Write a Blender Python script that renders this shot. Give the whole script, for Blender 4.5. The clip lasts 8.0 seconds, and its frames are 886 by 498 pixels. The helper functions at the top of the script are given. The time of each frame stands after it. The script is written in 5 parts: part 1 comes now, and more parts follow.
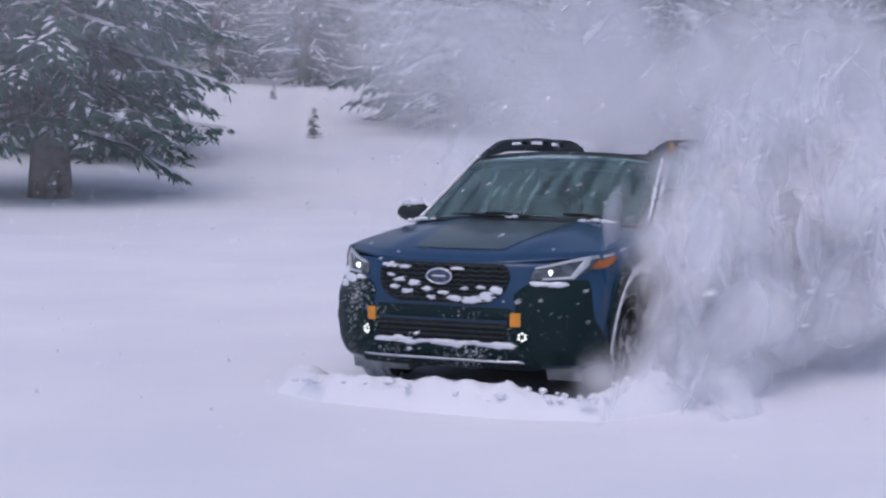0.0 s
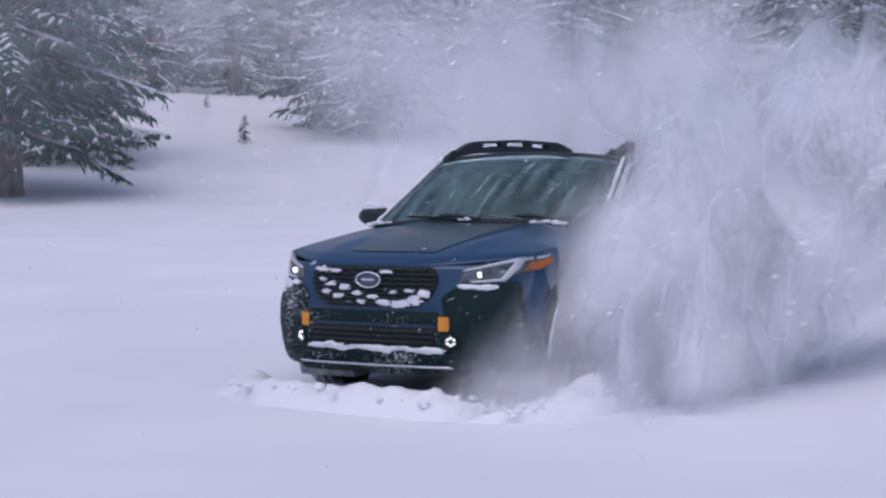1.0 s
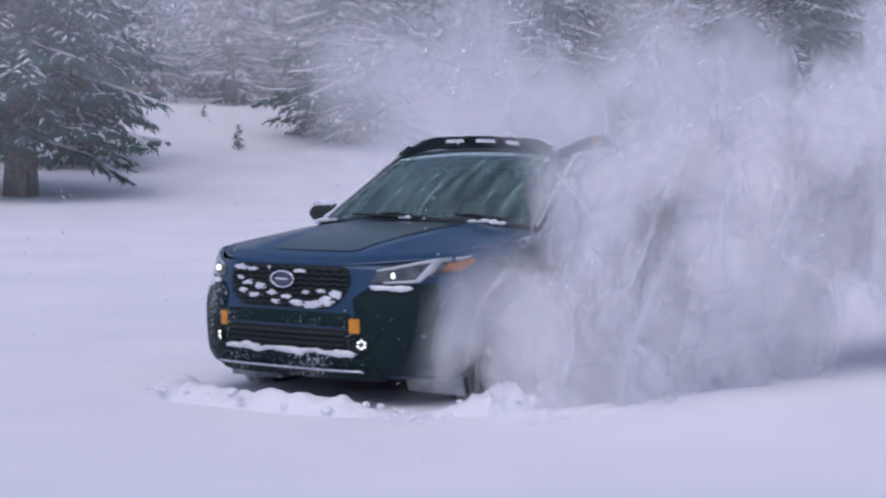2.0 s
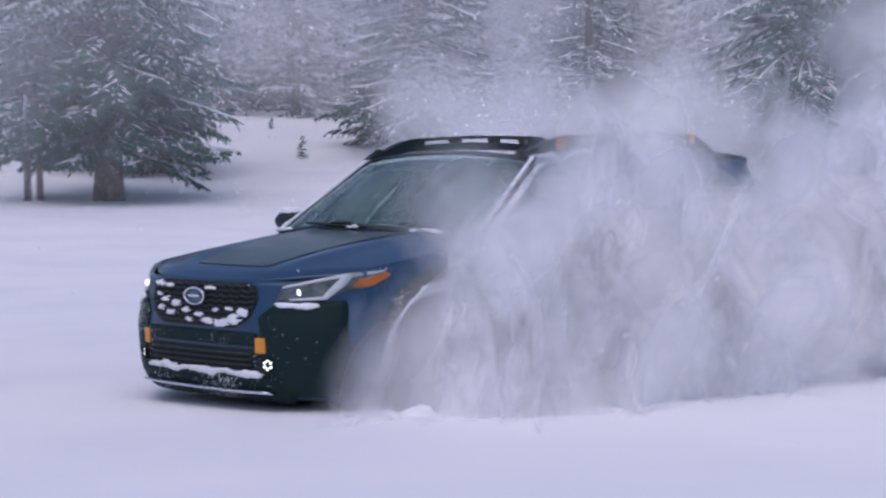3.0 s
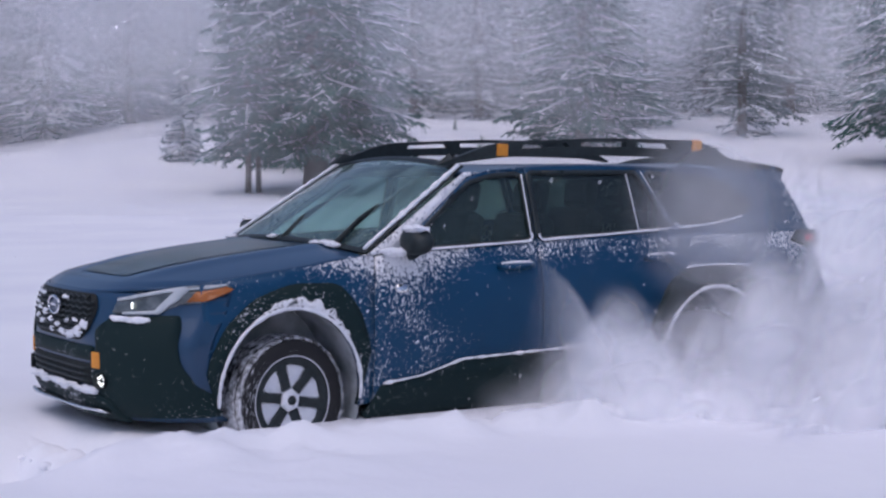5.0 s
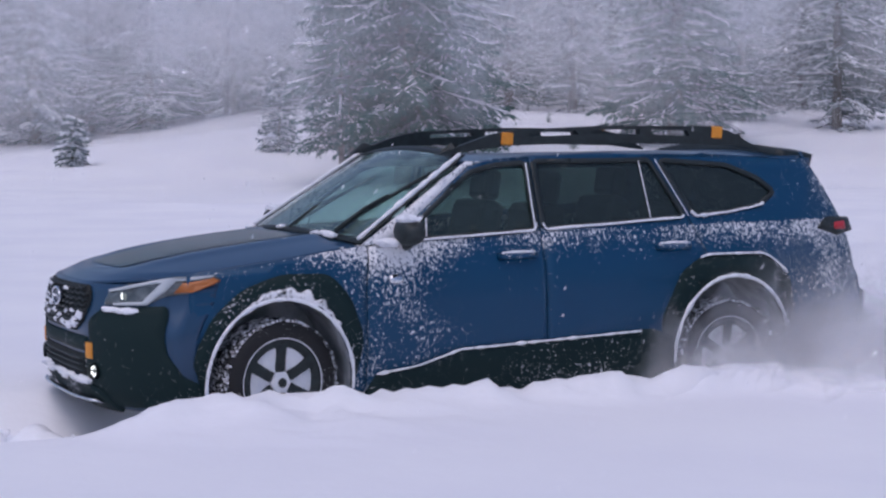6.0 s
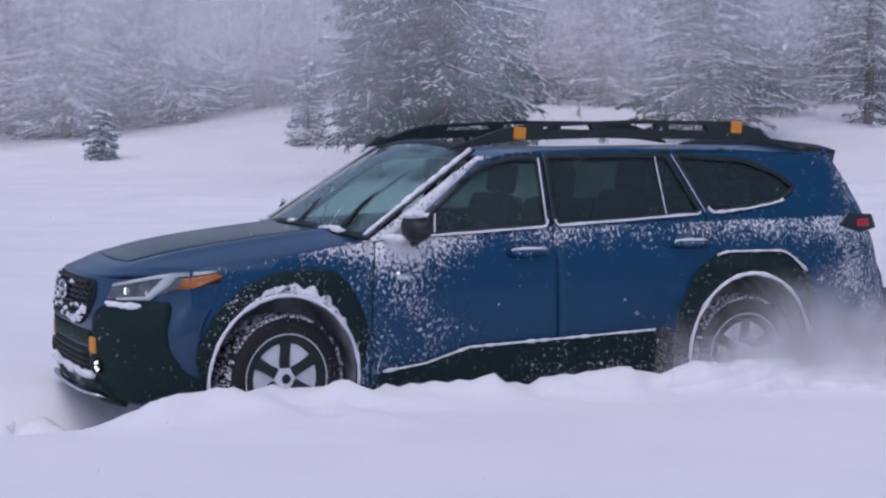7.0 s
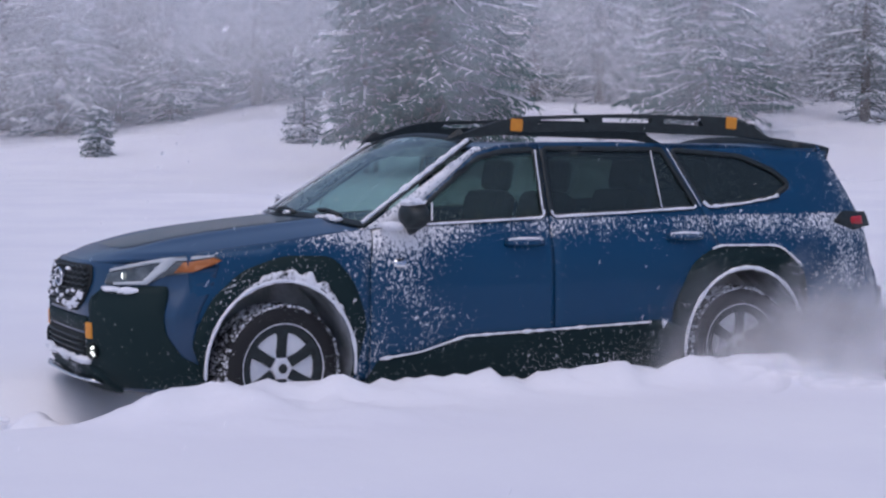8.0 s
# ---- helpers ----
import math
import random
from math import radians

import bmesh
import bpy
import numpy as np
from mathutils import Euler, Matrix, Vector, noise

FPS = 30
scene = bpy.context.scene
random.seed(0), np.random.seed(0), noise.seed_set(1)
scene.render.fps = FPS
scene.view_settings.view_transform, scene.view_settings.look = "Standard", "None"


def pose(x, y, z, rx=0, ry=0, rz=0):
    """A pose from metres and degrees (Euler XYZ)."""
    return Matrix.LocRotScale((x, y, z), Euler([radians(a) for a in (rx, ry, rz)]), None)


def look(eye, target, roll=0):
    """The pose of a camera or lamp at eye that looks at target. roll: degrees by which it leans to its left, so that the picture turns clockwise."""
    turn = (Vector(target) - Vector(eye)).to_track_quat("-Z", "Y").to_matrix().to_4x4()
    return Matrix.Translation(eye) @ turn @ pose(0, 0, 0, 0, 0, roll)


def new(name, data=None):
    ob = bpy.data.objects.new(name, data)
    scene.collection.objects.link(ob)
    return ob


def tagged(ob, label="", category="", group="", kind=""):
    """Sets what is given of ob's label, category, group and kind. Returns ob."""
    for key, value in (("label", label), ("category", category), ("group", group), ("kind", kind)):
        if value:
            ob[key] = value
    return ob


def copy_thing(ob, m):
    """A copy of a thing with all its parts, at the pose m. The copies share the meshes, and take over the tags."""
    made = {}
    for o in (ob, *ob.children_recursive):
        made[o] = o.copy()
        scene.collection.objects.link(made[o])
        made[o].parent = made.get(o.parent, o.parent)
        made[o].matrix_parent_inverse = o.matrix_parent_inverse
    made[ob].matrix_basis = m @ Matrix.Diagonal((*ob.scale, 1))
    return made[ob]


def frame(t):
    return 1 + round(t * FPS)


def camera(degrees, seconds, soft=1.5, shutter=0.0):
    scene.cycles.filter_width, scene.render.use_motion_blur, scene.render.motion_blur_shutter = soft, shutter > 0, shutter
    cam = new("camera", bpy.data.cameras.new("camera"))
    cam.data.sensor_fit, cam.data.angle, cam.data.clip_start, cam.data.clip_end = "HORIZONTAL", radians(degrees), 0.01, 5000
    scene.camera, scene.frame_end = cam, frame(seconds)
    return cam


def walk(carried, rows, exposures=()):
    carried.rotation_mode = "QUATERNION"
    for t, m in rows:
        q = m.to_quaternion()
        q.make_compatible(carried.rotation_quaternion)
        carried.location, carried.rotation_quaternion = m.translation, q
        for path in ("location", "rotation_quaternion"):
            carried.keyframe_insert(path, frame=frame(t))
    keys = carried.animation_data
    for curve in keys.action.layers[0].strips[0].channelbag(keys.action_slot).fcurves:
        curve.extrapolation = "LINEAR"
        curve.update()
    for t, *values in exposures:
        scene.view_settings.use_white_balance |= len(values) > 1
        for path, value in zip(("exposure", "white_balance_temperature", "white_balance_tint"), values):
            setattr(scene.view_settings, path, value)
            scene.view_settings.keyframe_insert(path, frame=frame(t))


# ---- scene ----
from mathutils.geometry import delaunay_2d_cdt

# ---- camera and its path: seconds, place, heading, tilt, lean ----
CAMERA_ROWS = [
    (0, 0.831, 18.751, 1.723, 79.40, -4.05, -0.12),
    (0.5, 0.640, 16.932, 1.711, 78.06, -3.90, -0.04),
    (1, 0.533, 15.330, 1.672, 77.24, -3.78, -0.09),
    (1.5, 0.389, 13.629, 1.620, 76.81, -3.63, -0.16),
    (3, -0.106, 7.344, 1.568, 79.40, -3.12, 0.10),
    (3.5, -0.232, 5.385, 1.599, 80.87, -3.13, 0.34),
    (4, -0.347, 3.538, 1.628, 82.08, -3.10, 0.43),
    (4.5, -0.475, 1.714, 1.621, 83.76, -3.14, 0.43),
    (5.8, -0.223, -0.152, 1.575, 88.50, -3.34, -0.04),
    (6, -0.138, -0.119, 1.568, 89.04, -3.42, -0.06),
    (6.5, -0.022, -0.011, 1.555, 89.78, -3.49, -0.21),
    (7, -0.001, -0.026, 1.559, 90.13, -3.61, -0.11),
    (7.5, 0.000, -0.037, 1.555, 90.11, -3.68, -0.12),
    (8, 0.000, 0.000, 1.539, 90.00, -3.69, -0.16),
]
# the car on its way: seconds, place of the front axle on the ground, heading, nose-up pitch, roll
CAR_ROWS = [
    (0, 3.254, 29.683, -0.007, -126.55, 1.17, 0.02),
    (0.5, 3.143, 27.793, -0.012, -130.40, 0.98, -0.08),
    (1, 2.970, 25.929, -0.005, -133.41, 0.90, 1.06),
    (1.5, 2.650, 24.081, 0.001, -135.66, 1.00, 0.64),
    (3, 1.042, 17.383, -0.001, -143.55, -0.62, 0.43),
    (3.5, 0.471, 15.204, -0.017, -146.52, -1.44, 1.55),
    (4, -0.108, 13.095, 0.003, -149.57, -0.15, -0.39),
    (4.5, -0.629, 11.188, 0.008, -151.84, 0.75, -0.17),
    (5.8, -1.178, 9.459, -0.009, -154.73, -0.98, 0.14),
    (6, -1.186, 9.449, -0.028, -155.32, -0.72, 0.10),
    (6.5, -1.179, 9.441, -0.037, -155.63, -0.66, -0.32),
    (7, -1.176, 9.447, -0.031, -156.26, -0.62, -0.37),
    (7.5, -1.177, 9.444, -0.012, -156.01, -0.08, 0.30),
    (8, -1.178, 9.447, -0.013, -155.78, 0.24, 0.95),
]
cam = camera(28.64, 8.0, soft=2.4, shutter=0.5)
walk(cam, [(t, pose(x, y, z, 90 + tilt, 0, yaw - 90) @ pose(0, 0, 0, 0, 0, -lean)) for t, x, y, z, yaw, tilt, lean in CAMERA_ROWS],
     exposures=[(0, 0.0, 6050, 21), (8, 0.0, 6050, 21)])

# ---- light: a snowing, overcast sky ----
world = bpy.data.worlds.new("world")
scene.world = world
world.use_nodes = True
wn = world.node_tree
sky = wn.nodes.new("ShaderNodeTexSky")
sky.sky_type, sky.sun_disc = "NISHITA", False
sky.sun_elevation, sky.sun_rotation = radians(68), radians(210)
sky.air_density, sky.dust_density = 1.0, 3.0
scene.cycles.transparent_max_bounces, scene.cycles.diffuse_bounces = 48, 8
wn.links.new(sky.outputs["Color"], wn.nodes["Background"].inputs["Color"])
wn.nodes["Background"].inputs["Strength"].default_value = 0.118
sun_data = bpy.data.lights.new("sun", "SUN")
sun_data.energy, sun_data.angle, sun_data.color = 0.5, radians(70), (1.0, 0.95, 0.92)
sun = new("sun", sun_data)
sun.matrix_world = look((-8, -14, 40), (0, 0, 0))


# ---- materials ----
def material(name, color, rough=0.6, metal=0.0, coat=0.0, second=None, scale=8.0, bump=0.0, bump_scale=40.0, spec=0.5):
    m = bpy.data.materials.new(name)
    m.use_nodes = True
    nt = m.node_tree
    b = nt.nodes["Principled BSDF"]
    b.inputs["Base Color"].default_value = (*color, 1)
    b.inputs["Roughness"].default_value, b.inputs["Metallic"].default_value = rough, metal
    b.inputs["Coat Weight"].default_value, b.inputs["Specular IOR Level"].default_value = coat, spec
    co = nt.nodes.new("ShaderNodeTexCoord")
    if second:
        n = nt.nodes.new("ShaderNodeTexNoise")
        n.inputs["Scale"].default_value, n.inputs["Detail"].default_value = scale, 6
        mix = nt.nodes.new("ShaderNodeMix")
        mix.data_type = "RGBA"
        mix.inputs[6].default_value, mix.inputs[7].default_value = (*color, 1), (*second, 1)
        ramp = nt.nodes.new("ShaderNodeMapRange")
        ramp.inputs["From Min"].default_value, ramp.inputs["From Max"].default_value = 0.35, 0.65
        nt.links.new(co.outputs["Object"], n.inputs["Vector"])
        nt.links.new(n.outputs["Fac"], ramp.inputs["Value"])
        nt.links.new(ramp.outputs["Result"], mix.inputs[0])
        nt.links.new(mix.outputs[2], b.inputs["Base Color"])
    if bump:
        n2 = nt.nodes.new("ShaderNodeTexNoise")
        n2.inputs["Scale"].default_value, n2.inputs["Detail"].default_value = bump_scale, 5
        bp = nt.nodes.new("ShaderNodeBump")
        bp.inputs["Strength"].default_value, bp.inputs["Distance"].default_value = bump, 0.02
        nt.links.new(co.outputs["Object"], n2.inputs["Vector"])
        nt.links.new(n2.outputs["Fac"], bp.inputs["Height"])
        nt.links.new(bp.outputs["Normal"], b.inputs["Normal"])
    return m


def frosted(name, color, rough, metal, coat, amount, scale, stretch=(1, 1, 1), rise=None, grime=0.0):
    """A painted surface on which blown snow sticks in flecks; rise: heights between which it lies thick."""
    m = material(name, color, rough, metal, coat)
    nt = m.node_tree
    b = nt.nodes["Principled BSDF"]
    co = nt.nodes.new("ShaderNodeTexCoord")
    mp = nt.nodes.new("ShaderNodeMapping")
    mp.inputs["Scale"].default_value = stretch
    nt.links.new(co.outputs["Object"], mp.inputs["Vector"])
    fine = nt.nodes.new("ShaderNodeTexNoise")
    fine.inputs["Scale"].default_value, fine.inputs["Detail"].default_value, fine.inputs["Roughness"].default_value = scale, 5, 0.7
    broad = nt.nodes.new("ShaderNodeTexNoise")
    broad.inputs["Scale"].default_value, broad.inputs["Detail"].default_value = 2.2, 3
    nt.links.new(mp.outputs["Vector"], fine.inputs["Vector"])
    nt.links.new(co.outputs["Object"], broad.inputs["Vector"])
    add = nt.nodes.new("ShaderNodeMath")
    add.operation = "MULTIPLY_ADD"
    add.inputs[1].default_value, add.inputs[2].default_value = 0.45, amount - 0.225
    nt.links.new(broad.outputs["Fac"], add.inputs[0])
    total = nt.nodes.new("ShaderNodeMath")
    nt.links.new(fine.outputs["Fac"], total.inputs[0])
    nt.links.new(add.outputs[0], total.inputs[1])
    last = total
    if rise:
        sep = nt.nodes.new("ShaderNodeSeparateXYZ")
        nt.links.new(co.outputs["Object"], sep.inputs[0])
        for lo, hi, gain, axis in rise:
            mr = nt.nodes.new("ShaderNodeMapRange")
            mr.interpolation_type = "SMOOTHSTEP"
            mr.inputs["From Min"].default_value, mr.inputs["From Max"].default_value = lo, hi
            mr.inputs["To Min"].default_value, mr.inputs["To Max"].default_value = 0, gain
            nt.links.new(sep.outputs[axis], mr.inputs["Value"])
            nxt = nt.nodes.new("ShaderNodeMath")
            nt.links.new(last.outputs[0], nxt.inputs[0])
            nt.links.new(mr.outputs["Result"], nxt.inputs[1])
            last = nxt
    mask = nt.nodes.new("ShaderNodeMapRange")
    mask.inputs["From Min"].default_value, mask.inputs["From Max"].default_value = 0.66, 0.74
    nt.links.new(last.outputs[0], mask.inputs["Value"])
    mix = nt.nodes.new("ShaderNodeMix")
    mix.data_type = "RGBA"
    mix.inputs[6].default_value, mix.inputs[7].default_value = (*color, 1), (0.82, 0.83, 0.86, 1)
    nt.links.new(mask.outputs["Result"], mix.inputs[0])
    nt.links.new(mix.outputs[2], b.inputs["Base Color"])
    for socket, value in (("Roughness", rough), ("Metallic", metal), ("Coat Weight", coat)):
        mr = nt.nodes.new("ShaderNodeMapRange")
        mr.inputs["To Min"].default_value, mr.inputs["To Max"].default_value = value, 0.8 if socket == "Roughness" else 0.0
        nt.links.new(mask.outputs["Result"], mr.inputs["Value"])
        nt.links.new(mr.outputs["Result"], b.inputs[socket])
    bp = nt.nodes.new("ShaderNodeBump")
    bp.inputs["Strength"].default_value, bp.inputs["Distance"].default_value = 0.5, 0.01
    nt.links.new(mask.outputs["Result"], bp.inputs["Height"])
    nt.links.new(bp.outputs["Normal"], b.inputs["Normal"])
    return m


def glow(name, color, strength):
    m = material(name, color, 0.3)
    b = m.node_tree.nodes["Principled BSDF"]
    b.inputs["Emission Color"].default_value, b.inputs["Emission Strength"].default_value = (*color, 1), strength
    return m


def glass(name, tint, alpha, streak=0.0):
    """Thin tinted glass: a gloss over a clear, coloured pane."""
    m = bpy.data.materials.new(name)
    m.use_nodes = True
    nt = m.node_tree
    nt.nodes.remove(nt.nodes["Principled BSDF"])
    tr, gl = nt.nodes.new("ShaderNodeBsdfTransparent"), nt.nodes.new("ShaderNodeBsdfGlossy")
    df = nt.nodes.new("ShaderNodeBsdfDiffuse")
    df.inputs["Color"].default_value = (0.33, 0.52, 0.50, 1)
    tr.inputs["Color"].default_value = (*tint, 1)
    gl.inputs["Roughness"].default_value = 0.08
    mix, film = nt.nodes.new("ShaderNodeMixShader"), nt.nodes.new("ShaderNodeMixShader")
    fr = nt.nodes.new("ShaderNodeFresnel")
    fr.inputs["IOR"].default_value = 1.5
    film.inputs[0].default_value = alpha
    if streak:
        co, mp, n, mr = (nt.nodes.new("ShaderNode" + k) for k in ("TexCoord", "Mapping", "TexNoise", "MapRange"))
        mp.inputs["Scale"].default_value = (1.2, 7.0, 1.2)
        n.inputs["Scale"].default_value, n.inputs["Detail"].default_value = 2.0, 6
        mr.inputs["From Min"].default_value, mr.inputs["From Max"].default_value = 0.38, 0.72
        mr.inputs["To Min"].default_value, mr.inputs["To Max"].default_value = alpha * 0.6, streak
        for a, b in ((co.outputs["Object"], mp.inputs["Vector"]), (mp.outputs["Vector"], n.inputs["Vector"]), (n.outputs["Fac"], mr.inputs["Value"]), (mr.outputs["Result"], film.inputs[0])):
            nt.links.new(a, b)
    nt.links.new(tr.outputs[0], film.inputs[1])
    nt.links.new(df.outputs[0], film.inputs[2])
    nt.links.new(fr.outputs[0], mix.inputs[0])
    nt.links.new(film.outputs[0], mix.inputs[1])
    nt.links.new(gl.outputs[0], mix.inputs[2])
    nt.links.new(mix.outputs[0], nt.nodes["Material Output"].inputs["Surface"])
    return m


SNOW = material("snow", (0.86, 0.87, 0.90), 0.7, second=(0.80, 0.81, 0.86), scale=0.5, bump=0.35, bump_scale=6.0, spec=0.2)
PACKED = material("packed_snow", (0.86, 0.87, 0.90), 0.7, second=(0.76, 0.78, 0.83), scale=9, bump=0.6, bump_scale=30, spec=0.2)
POWDER = bpy.data.materials.new("powder_snow")
POWDER.use_nodes = True
pn = POWDER.node_tree
pn.nodes.remove(pn.nodes["Principled BSDF"])
pd, pt, pm = pn.nodes.new("ShaderNodeBsdfDiffuse"), pn.nodes.new("ShaderNodeBsdfTranslucent"), pn.nodes.new("ShaderNodeMixShader")
pd.inputs["Color"].default_value = pt.inputs["Color"].default_value = (0.94, 0.94, 0.96, 1)
pm.inputs[0].default_value = 0.5
pn.links.new(pd.outputs[0], pm.inputs[1])
pn.links.new(pt.outputs[0], pm.inputs[2])
pn.links.new(pm.outputs[0], pn.nodes["Material Output"].inputs["Surface"])
NEEDLE = material("needles", (0.040, 0.120, 0.092), 0.8, second=(0.075, 0.160, 0.135), scale=1.4, spec=0.2)


def mist(name, thickness, scale):
    """Airborne powder: thin sheets that fade out towards their edges and are torn by turbulence."""
    m = bpy.data.materials.new(name)
    m.use_nodes = True
    nt = m.node_tree
    nt.nodes.remove(nt.nodes["Principled BSDF"])
    df, tl, half, tr, mix = (nt.nodes.new("ShaderNode" + k) for k in ("BsdfDiffuse", "BsdfTranslucent", "MixShader", "BsdfTransparent", "MixShader"))
    df.inputs["Color"].default_value = tl.inputs["Color"].default_value = (0.985, 0.985, 1.0, 1)
    half.inputs[0].default_value = 0.3
    at, co, n = nt.nodes.new("ShaderNodeAttribute"), nt.nodes.new("ShaderNodeTexCoord"), nt.nodes.new("ShaderNodeTexNoise")
    at.attribute_name = "thick"
    n.inputs["Scale"].default_value, n.inputs["Detail"].default_value = scale, 4
    mr, mul = nt.nodes.new("ShaderNodeMapRange"), nt.nodes.new("ShaderNodeMath")
    mr.inputs["From Min"].default_value, mr.inputs["From Max"].default_value = 0.32, 0.68
    mr.inputs["To Min"].default_value, mr.inputs["To Max"].default_value = 0.6 * thickness, thickness
    mul.operation = "MULTIPLY"
    for a, b in ((co.outputs["Object"], n.inputs["Vector"]), (n.outputs["Fac"], mr.inputs["Value"]), (mr.outputs["Result"], mul.inputs[0]), (at.outputs["Fac"], mul.inputs[1]),
                 (mul.outputs[0], mix.inputs[0]), (df.outputs[0], half.inputs[1]), (tl.outputs[0], half.inputs[2]), (tr.outputs[0], mix.inputs[1]),
                 (half.outputs[0], mix.inputs[2]), (mix.outputs[0], nt.nodes["Material Output"].inputs["Surface"])):
        nt.links.new(a, b)
    return m


MIST = mist("powder_mist", 0.66, 1.8)
THIN_MIST = mist("thin_powder_mist", 0.22, 1.5)
# Pale see-through sheets: distance haze put before the trees as a material.
VEIL = mist("haze_veil", 0.17, 0.45)
# Frost on the needles; the pale share also carries some distance haze as colour.
FROSTED_NEEDLE = material("frosted_needles", (0.085, 0.14, 0.12), 0.85, second=(0.40, 0.45, 0.47), scale=2.6, spec=0.2)
BARK = material("bark", (0.10, 0.085, 0.07), 0.9, second=(0.20, 0.19, 0.17), scale=9, bump=0.8, bump_scale=22)
PAINT = frosted("blue_paint", (0.0, 0.050, 0.120), 0.36, 0.2, 0.18, 0.0, 75, (1, 1, 0.6),
                rise=((0.90, 1.10, 0.140, 2), (1.11, 1.13, -0.16, 2), (-1.20, -0.66, 0.125, 0), (-0.45, 0.1, -0.125, 0), (-2.8, -3.5, 0.12, 0)))
PILLAR = frosted("crusted_pillar", (0.003, 0.048, 0.11), 0.30, 0.2, 0.35, 0.03, 60, (1, 1, 0.8), rise=((-1.45, -0.95, 0.22, 0),))
HOOD_PAINT = frosted("hood_paint", (0.004, 0.044, 0.105), 0.36, 0.2, 0.45, -0.06, 40)
CLAD = frosted("black_cladding", (0.006, 0.020, 0.021), 0.68, 0.0, 0.0, 0.05, 60)
for dull, gloss in ((CLAD, 0.22), (PAINT, 0.36)):
    dull.node_tree.nodes["Principled BSDF"].inputs["Specular IOR Level"].default_value = gloss
DECAL = material("matt_black_decal", (0.030, 0.060, 0.062), 0.36, coat=0.3, second=(0.06, 0.07, 0.06), scale=4)
BLACK = material("black_plastic", (0.006, 0.012, 0.013), 0.55, second=(0.014, 0.024, 0.026), scale=30)
CRUST = frosted("caked_snow", (0.008, 0.017, 0.019), 0.7, 0.0, 0.0, 0.25, 45)
LINER = material("wheel_liner", (0.28, 0.32, 0.33), 0.9, second=(0.62, 0.65, 0.68), scale=7, bump=0.4)
TREAD = frosted("snowy_tread", (0.016, 0.016, 0.017), 0.8, 0.0, 0.0, 0.19, 30)
DARK = material("dark_lining", (0.008, 0.011, 0.011), 0.85, second=(0.016, 0.021, 0.021), scale=12)
RUBBER = frosted("tyre_rubber", (0.014, 0.014, 0.015), 0.8, 0.0, 0.0, 0.03, 60)
ORANGE = material("orange_plastic", (0.75, 0.30, 0.02), 0.45, second=(0.65, 0.24, 0.02), scale=20)
AMBER = glow("amber_lens", (0.34, 0.10, 0.015), 0.02)
REDLAMP = glow("red_lamp", (0.38, 0.012, 0.02), 0.12)
LAMP = glow("lit_lamp", (0.95, 1.0, 0.90), 1.7)
CHROME = material("chrome", (0.75, 0.77, 0.80), 0.22, 1.0, second=(0.6, 0.62, 0.66), scale=20)
WHITE_STRIP = glow("daylight_strip", (0.46, 0.50, 0.53), 0.04)
EMBLEM_BLUE = material("emblem_blue", (0.03, 0.055, 0.12), 0.3, coat=0.5, second=(0.10, 0.13, 0.18), scale=60)
# The grey and its paler mottle put the headlamp's reflections into the colour.
LENS = material("greyed_lens", (0.045, 0.060, 0.066), 0.16, coat=0.6, second=(0.13, 0.15, 0.16), scale=14)
WINDSHIELD_GLASS = glass("windshield_glass", (0.60, 0.76, 0.74), 0.19, 0.45)
SIDE_GLASS = glass("side_glass", (0.36, 0.54, 0.48), 0.07)
PRIVACY_GLASS = glass("privacy_glass", (0.13, 0.19, 0.17), 0.05)


# ---- mesh helpers ----
def curve(*table):
    """A smooth function through the points of a table."""
    xs, ys = np.array([p[0] for p in table], float), np.array([p[1] for p in table], float)
    slope = np.gradient(ys, xs)

    def f(x):
        x = min(max(x, xs[0]), xs[-1])
        i = min(int(np.searchsorted(xs, x, "right")) - 1, len(xs) - 2)
        h = xs[i + 1] - xs[i]
        t = (x - xs[i]) / h
        return float(ys[i] * (1 + 2 * t) * (1 - t) ** 2 + slope[i] * h * t * (1 - t) ** 2
                     + ys[i + 1] * t * t * (3 - 2 * t) - slope[i + 1] * h * t * t * (1 - t))
    return f


def smooth(a, b, x):
    t = np.clip((x - a) / (b - a), 0, 1)
    return t * t * (3 - 2 * t)


def mesh(name, verts, faces, shade=True):
    me = bpy.data.meshes.new(name)
    me.from_pydata([tuple(v) for v in verts], [], [tuple(f) for f in faces])
    if shade:
        me.shade_smooth()
    me.update()
    return me


def part(name, me, mat, parent=None, label="", solid=0.0, bevel=0.0, m=None, offset=-1):
    """Links a mesh (or a bmesh) as one object under a thing or a part."""
    if isinstance(me, bmesh.types.BMesh):
        bm, me = me, bpy.data.meshes.new(name)
        bm.to_mesh(me)
        bm.free()
    if not me.materials:
        me.materials.append(mat)
    ob = new(name, me)
    if parent:
        ob.parent = parent
    if m is not None:
        ob.matrix_local = m
    if solid:
        mod = ob.modifiers.new("solid", "SOLIDIFY")
        mod.thickness, mod.offset = solid, offset
    if bevel:
        mod = ob.modifiers.new("bevel", "BEVEL")
        mod.width, mod.segments, mod.limit_method = bevel, 2, "ANGLE"
    return tagged(ob, label)


def sheet(nu, nv, f):
    """A grid of (nu + 1) x (nv + 1) points f(u, v), u and v from 0 to 1."""
    verts = [f(i / nu, j / nv) for j in range(nv + 1) for i in range(nu + 1)]
    faces = [(j * (nu + 1) + i, j * (nu + 1) + i + 1, (j + 1) * (nu + 1) + i + 1, (j + 1) * (nu + 1) + i) for j in range(nv) for i in range(nu)]
    return verts, faces


